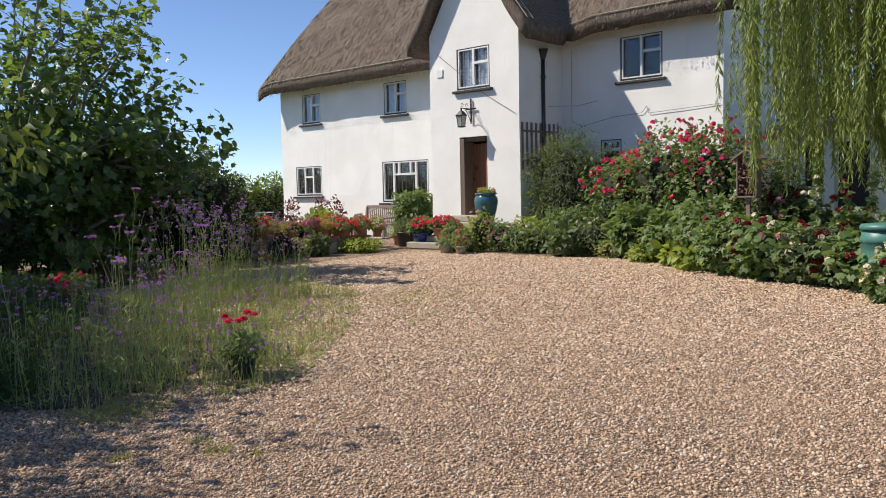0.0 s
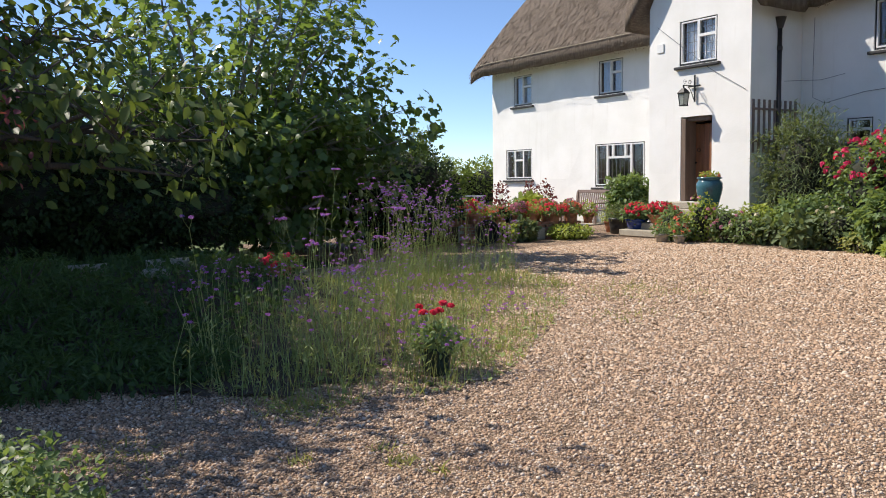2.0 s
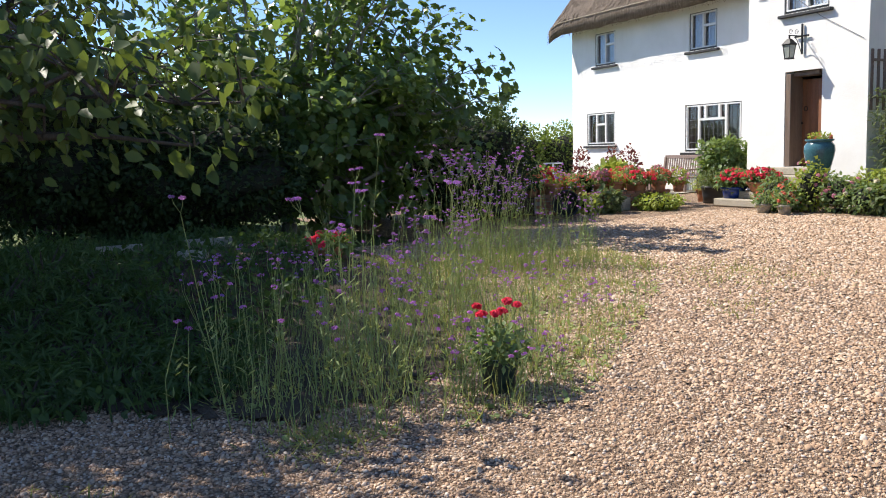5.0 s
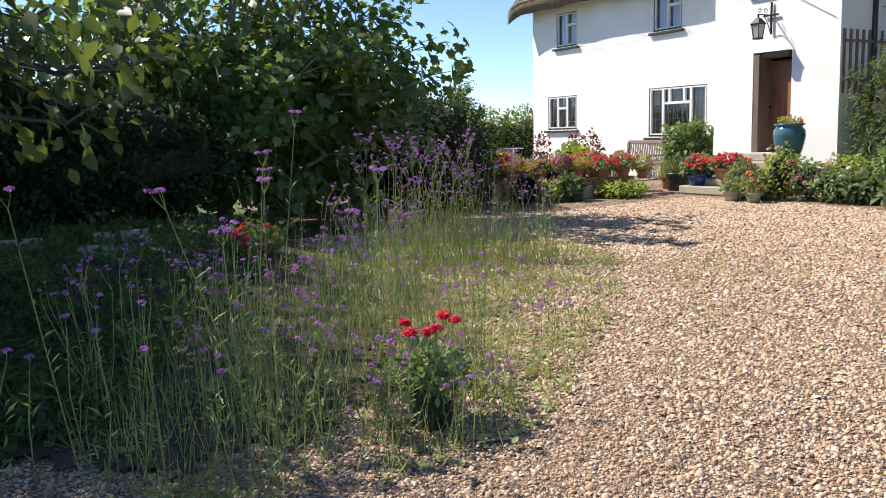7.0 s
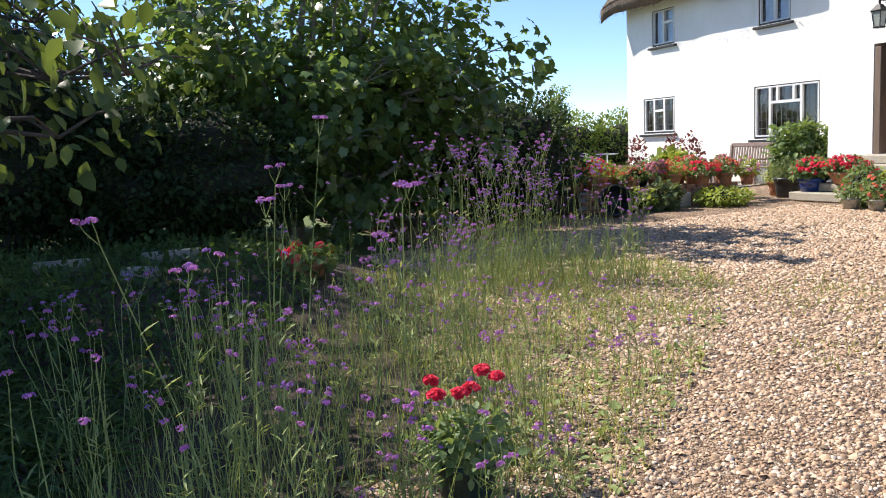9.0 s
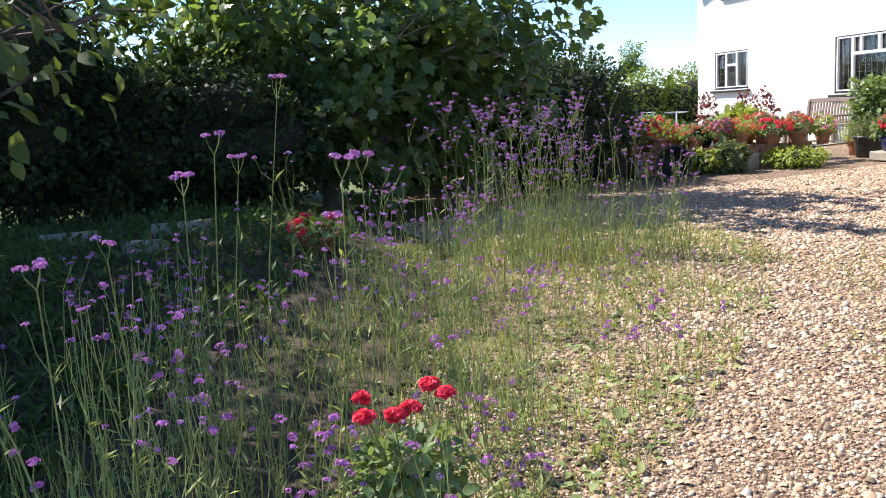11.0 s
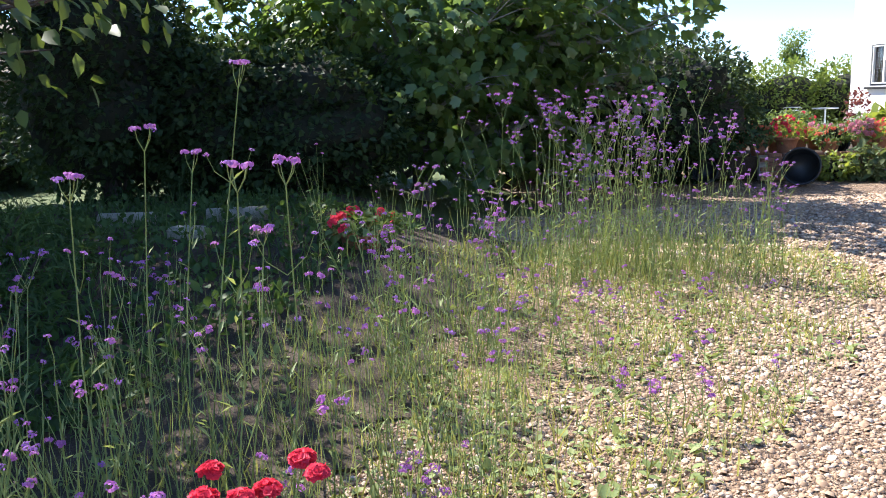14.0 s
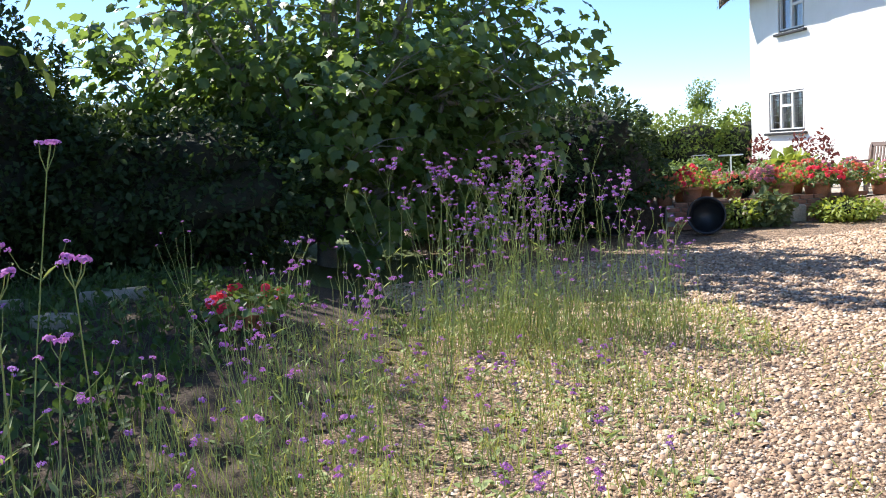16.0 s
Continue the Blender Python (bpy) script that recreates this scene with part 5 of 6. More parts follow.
tub_chair((-32.2, 17.0, 0.36), -120)
tt = thing("terrace_table", (-31.0, 17.4, 0.36), "round aluminium terrace table", "table")
part("tabletop", lathe([(0.38, 0.70), (0.40, 0.71), (0.40, 0.73), (0.38, 0.74)], 28), M_ALU, tt)
lbm = bmesh.new()
rod(lbm, (0, 0, 0.02), (0, 0, 0.7), 0.03)
part("pedestal", lbm, M_ALU, tt)
part("base", lathe([(0.24, 0), (0.24, 0.015), (0.03, 0.04)], 20), M_ALU, tt)
tagged(sheet("pavement", np.arange(-34.5, -20.9, 0.6), np.arange(12.5, 19.1, 0.5), 0.03, M_STONE, 0.004, lambda x, y: (y < 16.2) | (x < -28.2)), "pale stone terrace paving", "terrace", kind="structure")
for x, y in ((-29.0, 15.2), (-27.6, 13.6)):
    shrub("terrace_shrub", (x, y, ground_z(x, y)), (0.55, 0.55, 0.75), 1100, 0.1, LEAF, L_ROSE, "loose flowering shrub on the terrace edge", "shrub", flowers=(("red_flowers", P_RED, 14, 0.06, 0.5),))

# ---- shaded garden on the other side ----
urn = thing("stone_urn", (-11.75, -2.35, ground_z(-11.75, -2.35) - 0.14), "pale weathered stone garden urn among plants", "urn")
part("urn_body", lathe([(0.14, 0), (0.14, 0.04), (0.07, 0.08), (0.07, 0.13), (0.17, 0.20), (0.22, 0.32), (0.26, 0.36), (0.26, 0.40), (0.22, 0.40), (0.18, 0.34)], 24), M_LOG, urn, "", True)
for (x, y, s, a), lab in zip(((-14.9, -0.48, 0.55, 78), (-14.0, 0.25, 0.36, 60), (-14.8, 0.62, 0.60, 84)), ("weathered grey log lying among plants", "pale cut stone lying among plants", "long weathered log lying in the shade")):
    e = thing("garden_log", (x, y, ground_z(x, y)), lab, "log", "garden logs", turn=a)
    if s < 0.4:
        part("stone", boxes(((0, 0, 0.05), (s, 0.22, 0.14)), bevel=0.03), M_STONE, e)
    else:
        stb = bmesh.new()
        rod(stb, (-s / 2, 0, 0.07), (s / 2, 0, 0.09), 0.085, 0.075, 10)
        part("log", stb, M_LOG, e, "", True)
potted("shaded_geranium", (-13.45, 1.8, ground_z(-13.45, 1.8)), pot_profile(0.16, 0.2, 0.16), M_TERRA, (0.34, 0.34, 0.2), 260, 0.1, LEAF, L_ROSE, "pot of scarlet geraniums in the shade of the fig", (("red_flowers", P_RED, 34, 0.05, 0.4),))

cot = thing("garden_room", (-27.9, -5.7, 0.3), "small tiled garden building with white-barred windows", "garden building", turn=62)
cw = wall_mesh("wall", -2.4, 2.4, 0, 2.3, 0, 0.25, [(-1.9, -0.9, 0.9, 1.95), (0.1, 1.1, 0.75, 1.95)], cot)
for x0, x1, z0, z1 in ((-1.9, -0.9, 0.9, 1.95), (0.1, 1.1, 0.75, 1.95)):
    wf = part("window", bar_frame(x0, x1, z0, z1, 0.07, 0.1, 0.08), M_WHITE, cot)
    gb = bmesh.new()
    for k in range(1, 4):
        box(gb, (x0 + (x1 - x0) * k / 4, 0.1, (z0 + z1) / 2), (0.03, 0.04, z1 - z0 - 0.14))
        box(gb, ((x0 + x1) / 2, 0.102, z0 + (z1 - z0) * k / 4), (x1 - x0 - 0.14, 0.04, 0.03))
    part("glazing_bars", gb, M_WHITE, wf)
cw.data.materials.clear()
cw.data.materials.append(M_BENCH)
part("side_wall", boxes(((-2.28, 1.6, 1.15), (0.24, 2.7, 2.3)), ((2.28, 1.6, 1.15), (0.24, 2.7, 2.3)), ((0, 3.0, 1.15), (4.8, 0.2, 2.3))), M_BENCH, cot)
part("roof", boxes(((0, 0.55, 2.85), (5.2, 2.5, 0.14), (38, 0, 0)), ((0, 2.45, 2.85), (5.2, 2.5, 0.14), (-38, 0, 0))), M_TILE, cot)

# ---- geranium pot in the flower bed ----
gp = potted("geranium_pot", (-8.48, 1.26, 0.0), pot_profile(0.11, 0.145, 0.27, 0.012), M_GREENPOT, (0.23, 0.22, 0.25), 620, 0.055, LEAF, L_MALLOW, "dark green plastic pot of bright red geraniums among tall flowers")
for k, (dx, dy, dz, r) in enumerate(((-0.06, 0.12, 0.63, 0.038), (0.0, 0.16, 0.61, 0.03), (0.03, 0.02, 0.585, 0.036), (0.06, -0.05, 0.58, 0.034), (0.05, -0.15, 0.585, 0.036), (-0.04, -0.14, 0.625, 0.032))):
    q = np.array([(dx, dy, dz)]) + unit(RNG.normal(size=(46, 3)) + np.array([0, 0, 0.4])) * 0.85 * np.array([r, r, r * 0.5])
    bloom_joined("flower_head", q, (dx, dy, dz - 0.03), 0.016, P_RED, gp)
    sb = bmesh.new()
    rod(sb, (dx * 0.3, dy * 0.3, 0.30), (dx, dy, dz - 0.02), 0.004, 0.003, 5)
    part("flower_stalk", sb, L_STEM, gp)


# ---- verbena ----
def head_mesh(name, n, r, mat):
    d = unit(RNG.normal(size=(n, 3)) * np.array([1, 1, 0.55]) + np.array([0, 0, 0.45]))
    pos = d * np.array([r, r, r * 0.55]) * RNG.uniform(0.6, 1.0, (n, 1))
    me = scatter(name, CUP[0], CUP[1], pos, np.cross(d, rand_dirs(n)), d, RNG.uniform(0.22, 0.36, n) * r)
    me.materials.append(mat)
    return me


HEADS = [head_mesh("flower_head", 24, 0.020, P_VERB), head_mesh("flower_head", 18, 0.014, P_PINKV), head_mesh("flower_head", 11, 0.008, P_SEED), head_mesh("flower_head", 28, 0.022, P_PINKV), head_mesh("flower_head", 18, 0.015, P_VERB), head_mesh("flower_head", 18, 0.013, P_VERB)]


def verbena(h, stems, lean=(0.0, 0.0), wide=0.10, sprays=(1, 1, 2, 3)):
    e = thing("verbena_plant", (0, 0, 0), "tall airy verbena with wiry stems and purple flower clusters", "flower", "verbena")
    lv_pos, lv_dir = [], []
    tops = []
    for s in range(stems):
        sb = bmesh.new()
        a = RNG.uniform(0, 6.283)
        base = Vector((0.05 * math.cos(a), 0.05 * math.sin(a), 0))
        hh = h * RNG.uniform(0.7, 1.0)
        tip = Vector((wide * RNG.normal() + lean[0], wide * RNG.normal() + lean[1], hh * 0.82))
        mid = base.lerp(tip, 0.5) + Vector((0.03 * RNG.normal(), 0.03 * RNG.normal(), 0))
        tube(sb, [base, mid, tip], 0.0036, 0.0024, 4)
        nb = int(RNG.choice(sprays))
        for b in range(nb):
            ang = RNG.uniform(0, 6.283)
            L = hh * RNG.uniform(0.08, 0.2)
            end = tip + Vector((L * 0.45 * math.cos(ang), L * 0.45 * math.sin(ang), L)) if nb > 1 else tip + Vector((0, 0, L))
            tube(sb, [tip, tip.lerp(end, 0.5) + Vector((0.01, 0, 0.0)), end], 0.0022, 0.0016, 3)
            tops.append(end)
            if RNG.random() < 0.4:
                for sg in (-1, 1):
                    side = tip.lerp(end, 0.6) + Vector((sg * 0.04 * math.cos(ang + 1.57), sg * 0.04 * math.sin(ang + 1.57), 0.05))
                    tube(sb, [tip.lerp(end, 0.6), side], 0.0016, 0.0014, 3)
                    tops.append(side)
        for k in range(6):
            f = RNG.uniform(0.02, 0.75)
            lv_pos.append(tuple(base.lerp(tip, f)))
            aa = RNG.uniform(0, 6.283)
            lv_dir.append((math.cos(aa), math.sin(aa), 0.7))
        part("stalk", sb, L_STEM, e)
    n = len(lv_pos)
    me = scatter("foliage", NARROW[0], NARROW[1], np.array(lv_pos), np.array(lv_dir), np.tile([0, 0, 1.0], (n, 1)) + RNG.normal(size=(n, 3)) * 0.3, RNG.uniform(0.05, 0.11, n))
    me.materials.append(L_STEM)
    share("foliage", me, e)
    for t in tops:
        share("flower_head", HEADS[int(RNG.integers(0, 6))], e, pose(t.x, t.y, t.z, RNG.normal() * 12, RNG.normal() * 12, RNG.uniform(0, 360)))
    return e


KINDS = {"tall": [verbena(1.75, 4, sprays=(2, 3, 4)), verbena(1.6, 5, sprays=(2, 3)), verbena(1.9, 3, sprays=(2, 3, 4))], "mid": [verbena(1.15, 4), verbena(0.95, 4), verbena(1.3, 3)], "low": [verbena(0.36, 1, wide=0.05), verbena(0.30, 1, wide=0.05), verbena(0.45, 1, wide=0.04)]}
USED = set()


def plant(kind, x, y, k):
    src = KINDS[kind][k % 3]
    m = pose(x, y, ground_z(x, y), RNG.normal() * 5, RNG.normal() * 5, RNG.uniform(0, 360)) @ Matrix.Scale(RNG.uniform(0.72, 1.08), 4)
    if src.name not in USED:
        USED.add(src.name)
        src.matrix_world = m
        return
    copy_thing(src, m)


def zone(kind, n, cx, cy, sx, sy, turn=0.0, poly=None):
    made, tries = 0, 0
    while made < n and tries < 20 * n:
        tries += 1
        u, v = RNG.uniform(-1, 1, 2)
        if u * u + v * v > 1:
            continue
        c, s = math.cos(radians(turn)), math.sin(radians(turn))
        x, y = cx + c * u * sx - s * v * sy, cy + s * u * sx + c * v * sy
        if poly and not inside(np.array([x]), np.array([y]), poly)[0]:
            continue
        if math.hypot(x + 8.48, y - 1.26) < 0.22:
            continue
        plant(kind, x, y, made)
        made += 1


zone("tall", 31, -13.2, 3.9, 0.6, 1.1, 0)
zone("mid", 20, -12.6, 4.1, 0.6, 1.2, 0)
zone("mid", 34, -9.6, 0.8, 1.4, 1.4, 0, BED)
zone("mid", 24, -11.4, 2.0, 1.2, 0.8, 30, BED)
zone("mid", 9, -8.7, 0.3, 0.5, 0.6, 0, BED)
zone("low", 24, -8.7, 1.6, 0.6, 1.0, 0, BED)
zone("low", 60, -11.0, 3.3, 1.8, 1.3, 35, BED)


def long_stem(base, tip, heads=3, forks=1):
    """One tall wiry verbena stem that ends at a known height in a small spray of heads."""
    bz = ground_z(*base)
    e = thing("verbena_plant", (base[0], base[1], bz), "single long verbena stem topped with purple flower clusters", "flower", "verbena")
    t = Vector((tip[0] - base[0], tip[1] - base[1], tip[2] - bz))
    bow = t * 0.5 + Vector((0.03 * RNG.normal(), 0.03 * RNG.normal(), 0))
    low = t * 0.93
    sb = bmesh.new()
    tube(sb, [(0, 0, 0), bow * 0.5, bow, bow.lerp(low, 0.5), low], 0.0042, 0.0026, 5)
    tops = []
    for i in range(heads):
        a = 6.283 * i / heads + RNG.random()
        end = t + Vector((0.035 * math.cos(a), 0.035 * math.sin(a), -0.02 * RNG.random())) * (heads > 1)
        tube(sb, [low, low.lerp(end, 0.55) + Vector((0.008 * math.cos(a), 0.008 * math.sin(a), 0)), end], 0.0022, 0.0016, 4)
        tops.append((end, 0 if i % 2 else 3))
    for i in range(forks):
        q = t * (0.70 - 0.2 * i)
        a = RNG.uniform(0, 3.14)
        for sg in (-1, 1):
            end = q + Vector((sg * 0.11 * math.cos(a), sg * 0.11 * math.sin(a), 0.13 + 0.05 * RNG.random()))
            tube(sb, [q, q.lerp(end, 0.5) + Vector((sg * 0.02 * math.cos(a), sg * 0.02 * math.sin(a), -0.01)), end], 0.002, 0.0014, 4)
            tops.append((end, 5 if sg > 0 else 1))
    part("stalk", sb, L_STEM, e)
    f = RNG.uniform(0.05, 0.72, 9)
    a = RNG.uniform(0, 6.283, 9)
    me = scatter("foliage", NARROW[0], NARROW[1], np.outer(f, np.array(t)), np.stack([np.cos(a), np.sin(a), np.full(9, 0.8)], -1), np.tile([0, 0, 1.0], (9, 1)) + RNG.normal(size=(9, 3)) * 0.3, RNG.uniform(0.05, 0.10, 9))
    me.materials.append(L_STEM)
    share("foliage", me, e)
    for q, k in tops:
        share("flower_head", HEADS[k], e, pose(q.x, q.y, q.z, RNG.normal() * 10, RNG.normal() * 10, RNG.uniform(0, 360)))
    return e


long_stem((-8.15, 0.25), (-8.31, -0.19, 1.45), 3, 0)
long_stem((-8.42, 0.2), (-8.49, 0.13, 1.23), 3, 1)
long_stem((-8.70, -0.55), (-8.74, -0.78, 1.47), 2, 0)
long_stem((-9.75, 0.70), (-9.78, 0.77, 1.58), 3, 0)
long_stem((-9.22, 0.62), (-9.27, 0.60, 1.43), 4, 1)
long_stem((-10.0, 0.90), (-10.15, 1.14, 1.85), 4, 1)
long_stem((-8.98, 1.10), (-8.98, 1.21, 1.47), 4, 2)
long_stem((-8.95, 0.42), (-8.96, 0.30, 1.23), 2, 1)
long_stem((-9.45, 1.12), (-9.45, 1.25, 1.19), 3, 1)
long_stem((-10.1, 0.80), (-10.15, 0.90, 1.45), 3, 1)
long_stem((-9.25, 1.30), (-9.27, 1.35, 1.46), 4, 1)
for k in range(16):
    a = -0.5 + RNG.normal() * 0.9
    lx, ly = -8.48 + RNG.uniform(0.22, 0.42) * math.cos(a), 1.26 + RNG.uniform(0.22, 0.42) * math.sin(a)
    long_stem((lx, ly), (lx + 0.06 * RNG.normal(), ly + 0.06 * RNG.normal(), RNG.uniform(0.3, 0.62)), 1, k % 2)
for lx, ly, lz in ((-8.6, -0.45, 0.78), (-8.9, -0.75, 0.62), (-8.75, -0.25, 0.86), (-8.5, -0.2, 0.7), (-8.45, 0.0, 0.62), (-9.0, -0.5, 0.8), (-8.8, -0.9, 0.72), (-8.3, 0.05, 0.55), (-9.1, -0.2, 0.9), (-8.35, 0.55, 0.66)):
    long_stem((lx, ly), (lx + 0.05 * RNG.normal(), ly + 0.05 * RNG.normal(), lz), 1, 0)


# ---- grasses and low growth ----
def stuff(name, me, mat, label, category):
    me.materials.append(mat)
    return tagged(new(name, me), label, category, kind="stuff")


def spread(n, poly, keep=None):
    xs, ys = [p[0] for p in poly], [p[1] for p in poly]
    x, y = RNG.uniform(min(xs), max(xs), n * 3), RNG.uniform(min(ys), max(ys), n * 3)
    ok = inside(x, y, poly)
    if keep is not None:
        ok &= keep(x, y)
    x, y = x[ok][:n], y[ok][:n]
    return np.stack([x, y, gz(x, y)], -1)


def patchy(x, y):
    v = np.array([noise.noise(Vector((a * 1.1, b * 1.1, 5.0))) for a, b in zip(x, y)])
    return v + RNG.random(len(x)) * 0.6 > 0.14


def blades(name, pos, length, width, mat, label, lean=0.35):
    n = len(pos)
    ahead = unit(RNG.normal(size=(n, 3)) * lean + np.array([0, 0, 1.0]))
    s = np.stack([np.full(n, width) * RNG.uniform(0.6, 1.3, n), length * RNG.uniform(0.4, 1.2, n), length * np.ones(n)], -1)
    return stuff(name, scatter(name, BLADE[0], BLADE[1], pos, ahead, rand_dirs(n), s), mat, label, "grass")


OPEN_BED = [(-8.2, -0.3), (-7.9, 0.6), (-7.9, 1.5), (-8.5, 2.3), (-9.4, 3.3), (-10.4, 4.4), (-11.5, 5.7), (-13.4, 6.2), (-14.6, 5.6), (-14.5, 3.0), (-13.2, 2.0), (-11.6, 1.1), (-10.4, 0.3), (-9.3, -0.6)]
blades("wild_grass", spread(4200, OPEN_BED, patchy), 0.17, 0.42, L_GRASS, "thin dry yellow-green grass growing through gravel")
blades("stem_grass", spread(950, [(-8.15, -0.2), (-7.95, 0.7), (-8.0, 1.5), (-9.0, 2.0), (-10.4, 2.6), (-12.0, 2.4), (-11.5, 1.2), (-10.2, 0.0), (-9.3, -0.6)]), 0.56, 0.26, L_STEM, "upright wiry green stems in the flower bed", 0.16)
blades("clump_grass", crown_points([(-13.3, 3.4, 0.10), (-13.2, 3.9, 0.08), (-13.1, 4.4, 0.09), (-12.9, 4.8, 0.09)], (0.3, 0.35, 0.0), 150), 0.7, 0.28, L_STEM, "upright green leaves at the foot of the verbena clump", 0.18)
low = spread(9000, SHADE_BED)
low[:, 2] += np.abs(RNG.normal(size=len(low))) * 0.07 * (1 + np.array([noise.noise(Vector((a * 0.9, b * 0.9, 1))) for a, b in low[:, :2]]))
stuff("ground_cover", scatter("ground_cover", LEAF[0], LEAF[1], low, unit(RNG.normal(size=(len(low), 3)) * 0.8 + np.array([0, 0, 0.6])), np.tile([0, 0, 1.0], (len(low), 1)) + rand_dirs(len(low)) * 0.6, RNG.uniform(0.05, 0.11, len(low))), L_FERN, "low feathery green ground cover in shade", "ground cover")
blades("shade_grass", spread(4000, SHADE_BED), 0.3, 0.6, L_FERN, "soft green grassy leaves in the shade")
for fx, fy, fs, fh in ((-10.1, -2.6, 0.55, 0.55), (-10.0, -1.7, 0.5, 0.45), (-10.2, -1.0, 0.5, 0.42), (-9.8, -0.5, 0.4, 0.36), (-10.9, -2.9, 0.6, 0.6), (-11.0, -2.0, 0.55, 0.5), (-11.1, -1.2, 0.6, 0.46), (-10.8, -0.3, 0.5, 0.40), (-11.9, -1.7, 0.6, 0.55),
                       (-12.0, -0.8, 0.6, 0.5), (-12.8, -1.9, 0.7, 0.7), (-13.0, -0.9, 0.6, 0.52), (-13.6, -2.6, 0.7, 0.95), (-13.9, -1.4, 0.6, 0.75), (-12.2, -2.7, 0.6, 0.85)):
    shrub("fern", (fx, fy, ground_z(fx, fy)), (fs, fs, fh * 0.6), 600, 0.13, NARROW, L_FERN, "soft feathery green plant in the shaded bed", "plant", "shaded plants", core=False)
for fx, fy, fs, fh in ((-5.75, -2.22, 0.3, 0.74), (-6.25, -2.4, 0.36, 0.72), (-5.75, -2.6, 0.34, 0.62), (-6.3, -2.8, 0.4, 0.6), (-6.7, -2.35, 0.3, 0.42), (-7.4, -2.9, 0.4, 0.5)):
    shrub("edging_plant", (fx, fy, ground_z(fx, fy)), (fs, fs, fh), 1500, 0.042, LEAF, L_ROSE, "low leafy plant with tiny white flowers at the drive's edge", "plant", "edging plants", core=False, flowers=(("white_flowers", P_CREAM, 12, 0.014, 0.5),))
blades("seed_stems", spread(750, [(-8.6, 1.9), (-9.3, 3.2), (-10.6, 4.6), (-11.8, 5.6), (-13.0, 5.6), (-13.4, 3.2), (-13.0, 2.0), (-11.6, 1.6), (-10.4, 1.5)]), 0.46, 0.22, L_STEM, "thin upright sunlit grass stems over the gravel", 0.14)
rosette = spread(3400, OPEN_BED, patchy)
stuff("weed_leaves", scatter("weed_leaves", LEAF[0], LEAF[1], rosette + np.array([0, 0, 0.012]), unit(RNG.normal(size=(len(rosette), 3)) * np.array([1, 1, 0.25]) + np.array([0, 0, 0.35])), np.tile([0, 0, 1.0], (len(rosette), 1)), RNG.uniform(0.03, 0.075, len(rosette))), L_STEM, "small green weeds between the stones", "weeds")
weeds = np.concatenate([np.array([(x, y, 0.02 * y)]) + RNG.normal(size=(k, 3)) * np.array([s, s, 0.0]) for x, y, s, k in
                        ((-6.7, -0.11, 0.05, 60), (-7.1, -0.6, 0.04, 30), (-8.2, -0.1, 0.20, 300), (-7.0, -0.1, 0.03, 25), (-6.4, 0.0, 0.04, 30), (-11.0, 6.2, 0.5, 450), (-10.5, 5.9, 0.4, 200), (-7.9, -1.6, 0.2, 150), (-7.2, -2.2, 0.25, 260), (-9.4, 4.6, 0.25, 120))])
blades("drive_weeds", weeds, 0.09, 0.5, L_GRASS, "small weeds and grass tufts in the gravel", 0.9)

# ---- loose gravel ----
phi = (1 + 5 ** 0.5) / 2
ico = unit(np.array([(-1, phi, 0), (1, phi, 0), (-1, -phi, 0), (1, -phi, 0), (0, -1, phi), (0, 1, phi), (0, -1, -phi), (0, 1, -phi), (phi, 0, -1), (phi, 0, 1), (-phi, 0, -1), (-phi, 0, 1)]))
icof = np.array([(0, 11, 5), (0, 5, 1), (0, 1, 7), (0, 7, 10), (0, 10, 11), (1, 5, 9), (5, 11, 4), (11, 10, 2), (10, 7, 6), (7, 1, 8), (3, 9, 4), (3, 4, 2), (3, 2, 6), (3, 6, 8), (3, 8, 9), (4, 9, 5), (2, 4, 11), (6, 2, 10), (8, 6, 7), (9, 8, 1)])
ico = ico * (1 + RNG.normal(size=(12, 1)) * 0.12)


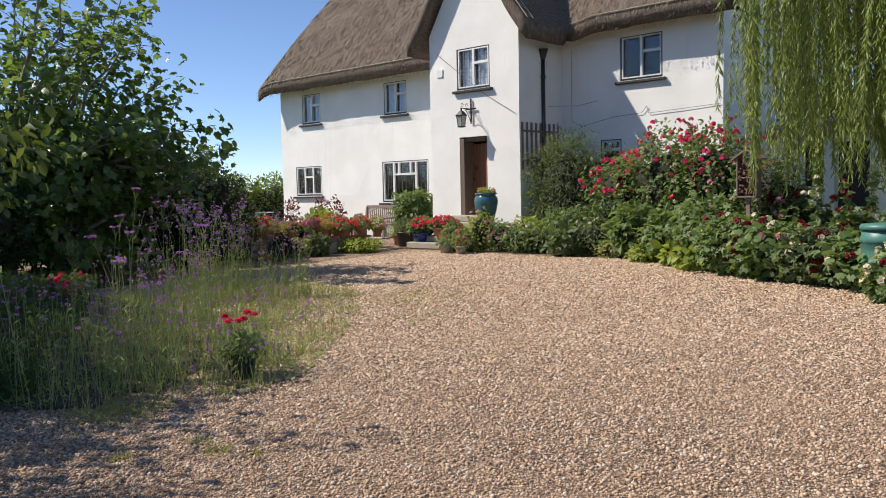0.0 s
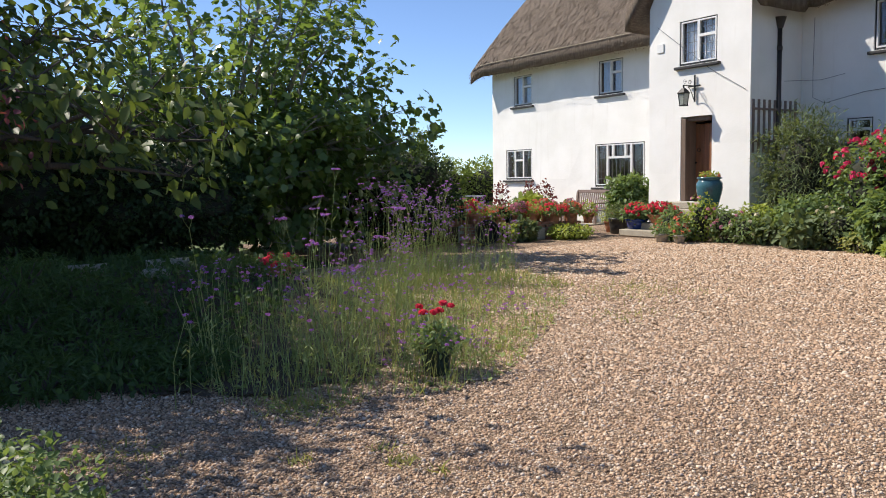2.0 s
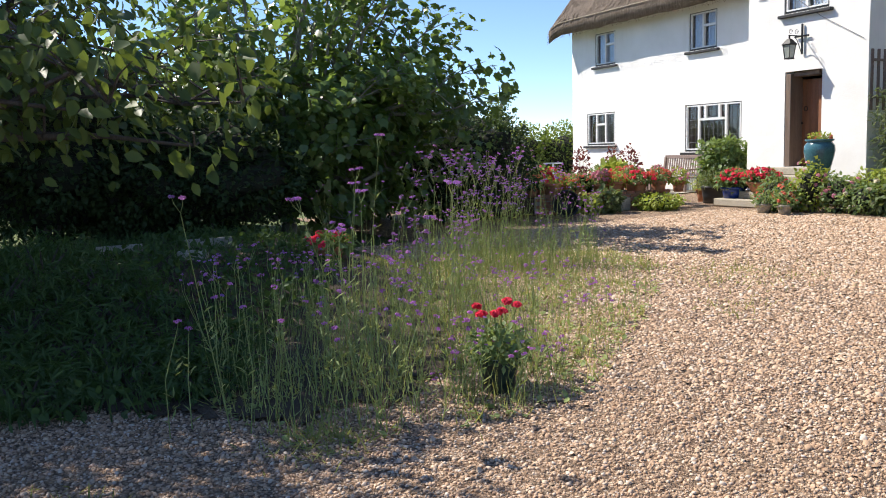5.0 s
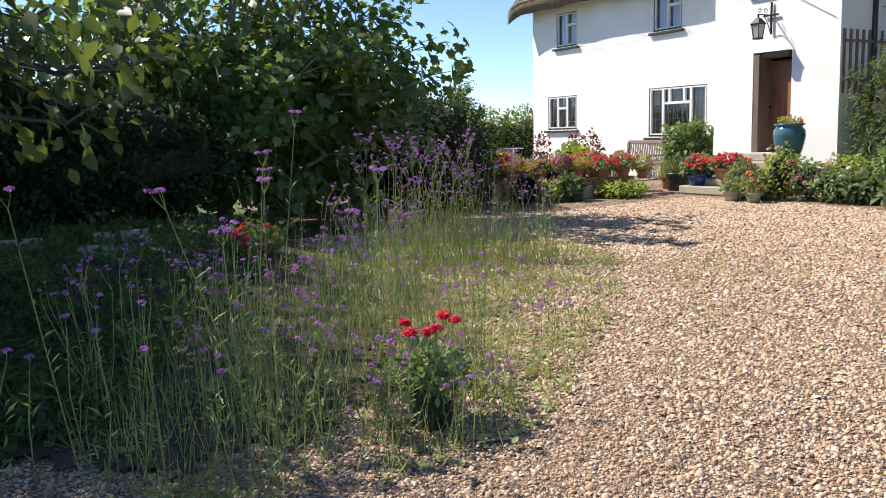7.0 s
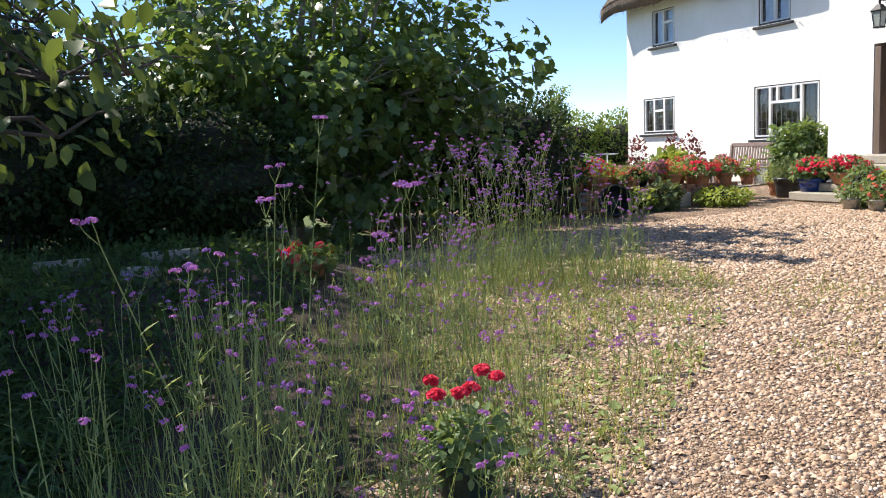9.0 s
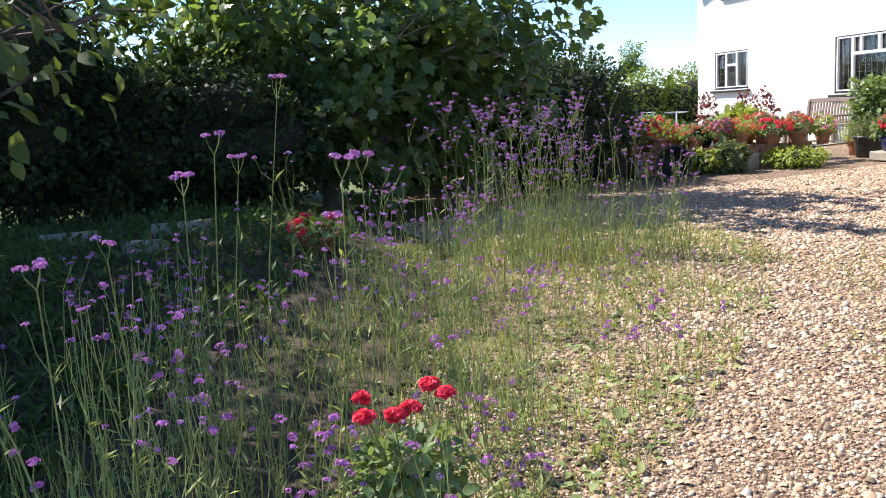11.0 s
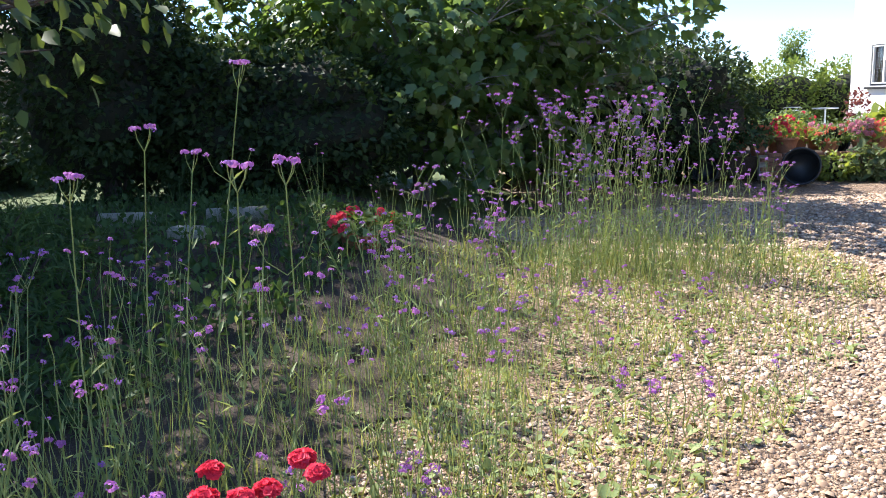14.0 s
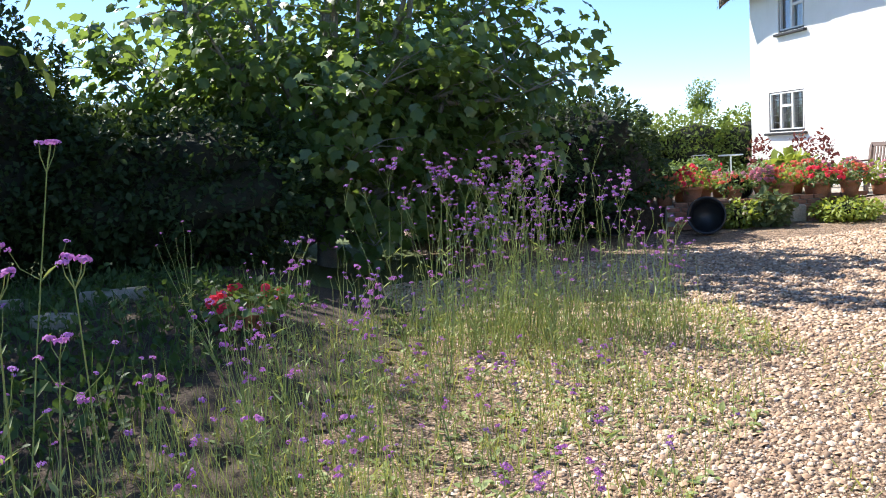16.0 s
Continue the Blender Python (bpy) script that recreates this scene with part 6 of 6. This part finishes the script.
def pebbles(name, n, keep, template, small, grow, label):
    x, y = RNG.uniform(-17.0, -1.5, n * 9), RNG.uniform(-4, 12.3, n * 9)
    along = (x + 1.76) * -0.70 + (y + 3.1) * 0.71
    side = np.abs((x + 1.76) * 0.71 + (y + 3.1) * 0.70)
    ok = keep(along) & (side < 1.2 + 0.58 * along) & ((x > -10.4) | (y > 3.4)) & ~inside(x, y, SOIL_BED)
    x, y, along = x[ok][:n], y[ok][:n], along[ok][:n]
    k = len(x)
    r = (RNG.gamma(3.0, 0.0019, k) + small) * (1 + grow * np.maximum(along - 6, 0))
    r = np.minimum(r * 0.9, 0.017 + grow * 0.1)
    pos = np.stack([x, y, gz(x, y) + 0.012 * np.array([noise.noise(Vector((a * 0.6, b * 0.6, 0))) for a, b in zip(x, y)]) + r * 0.22], -1)
    me = scatter(name, template[0], template[1], pos, rand_dirs(k) * np.array([1, 1, 0.3]), np.tile([0, 0, 1.0], (k, 1)) + rand_dirs(k) * 0.45,
                 np.stack([r, r * RNG.uniform(0.7, 1.35, k), r * RNG.uniform(0.5, 0.85, k)], -1))
    stuff(name, me, M_PEBBLE, label, "gravel")


CHIP = (np.array([(-1, -0.7, -0.2), (0.9, -0.9, -0.2), (1.0, 0.8, -0.2), (-0.8, 1.0, -0.2), (-0.55, -0.4, 0.8), (0.5, -0.5, 0.95), (0.45, 0.5, 0.75), (-0.5, 0.45, 0.9)]),
        np.array([(4, 5, 6), (4, 6, 7), (0, 1, 5), (0, 5, 4), (1, 2, 6), (1, 6, 5), (2, 3, 7), (2, 7, 6), (3, 0, 4), (3, 4, 7)]))
pebbles("loose_gravel", 85000, lambda d: (d > 2.4) & (RNG.random(len(d)) < np.clip(1.2 - 0.16 * np.maximum(d - 5.0, 0), 0, 1)), (ico, icof), 0.0042, 0.0, "loose rounded tan and brown pebbles")
pebbles("far_gravel", 95000, lambda d: (d > 6.0) & (RNG.random(len(d)) < np.clip((d - 5.5) * 0.3, 0, 1)), CHIP, 0.005, 0.06, "loose tan and brown gravel further along the drive")
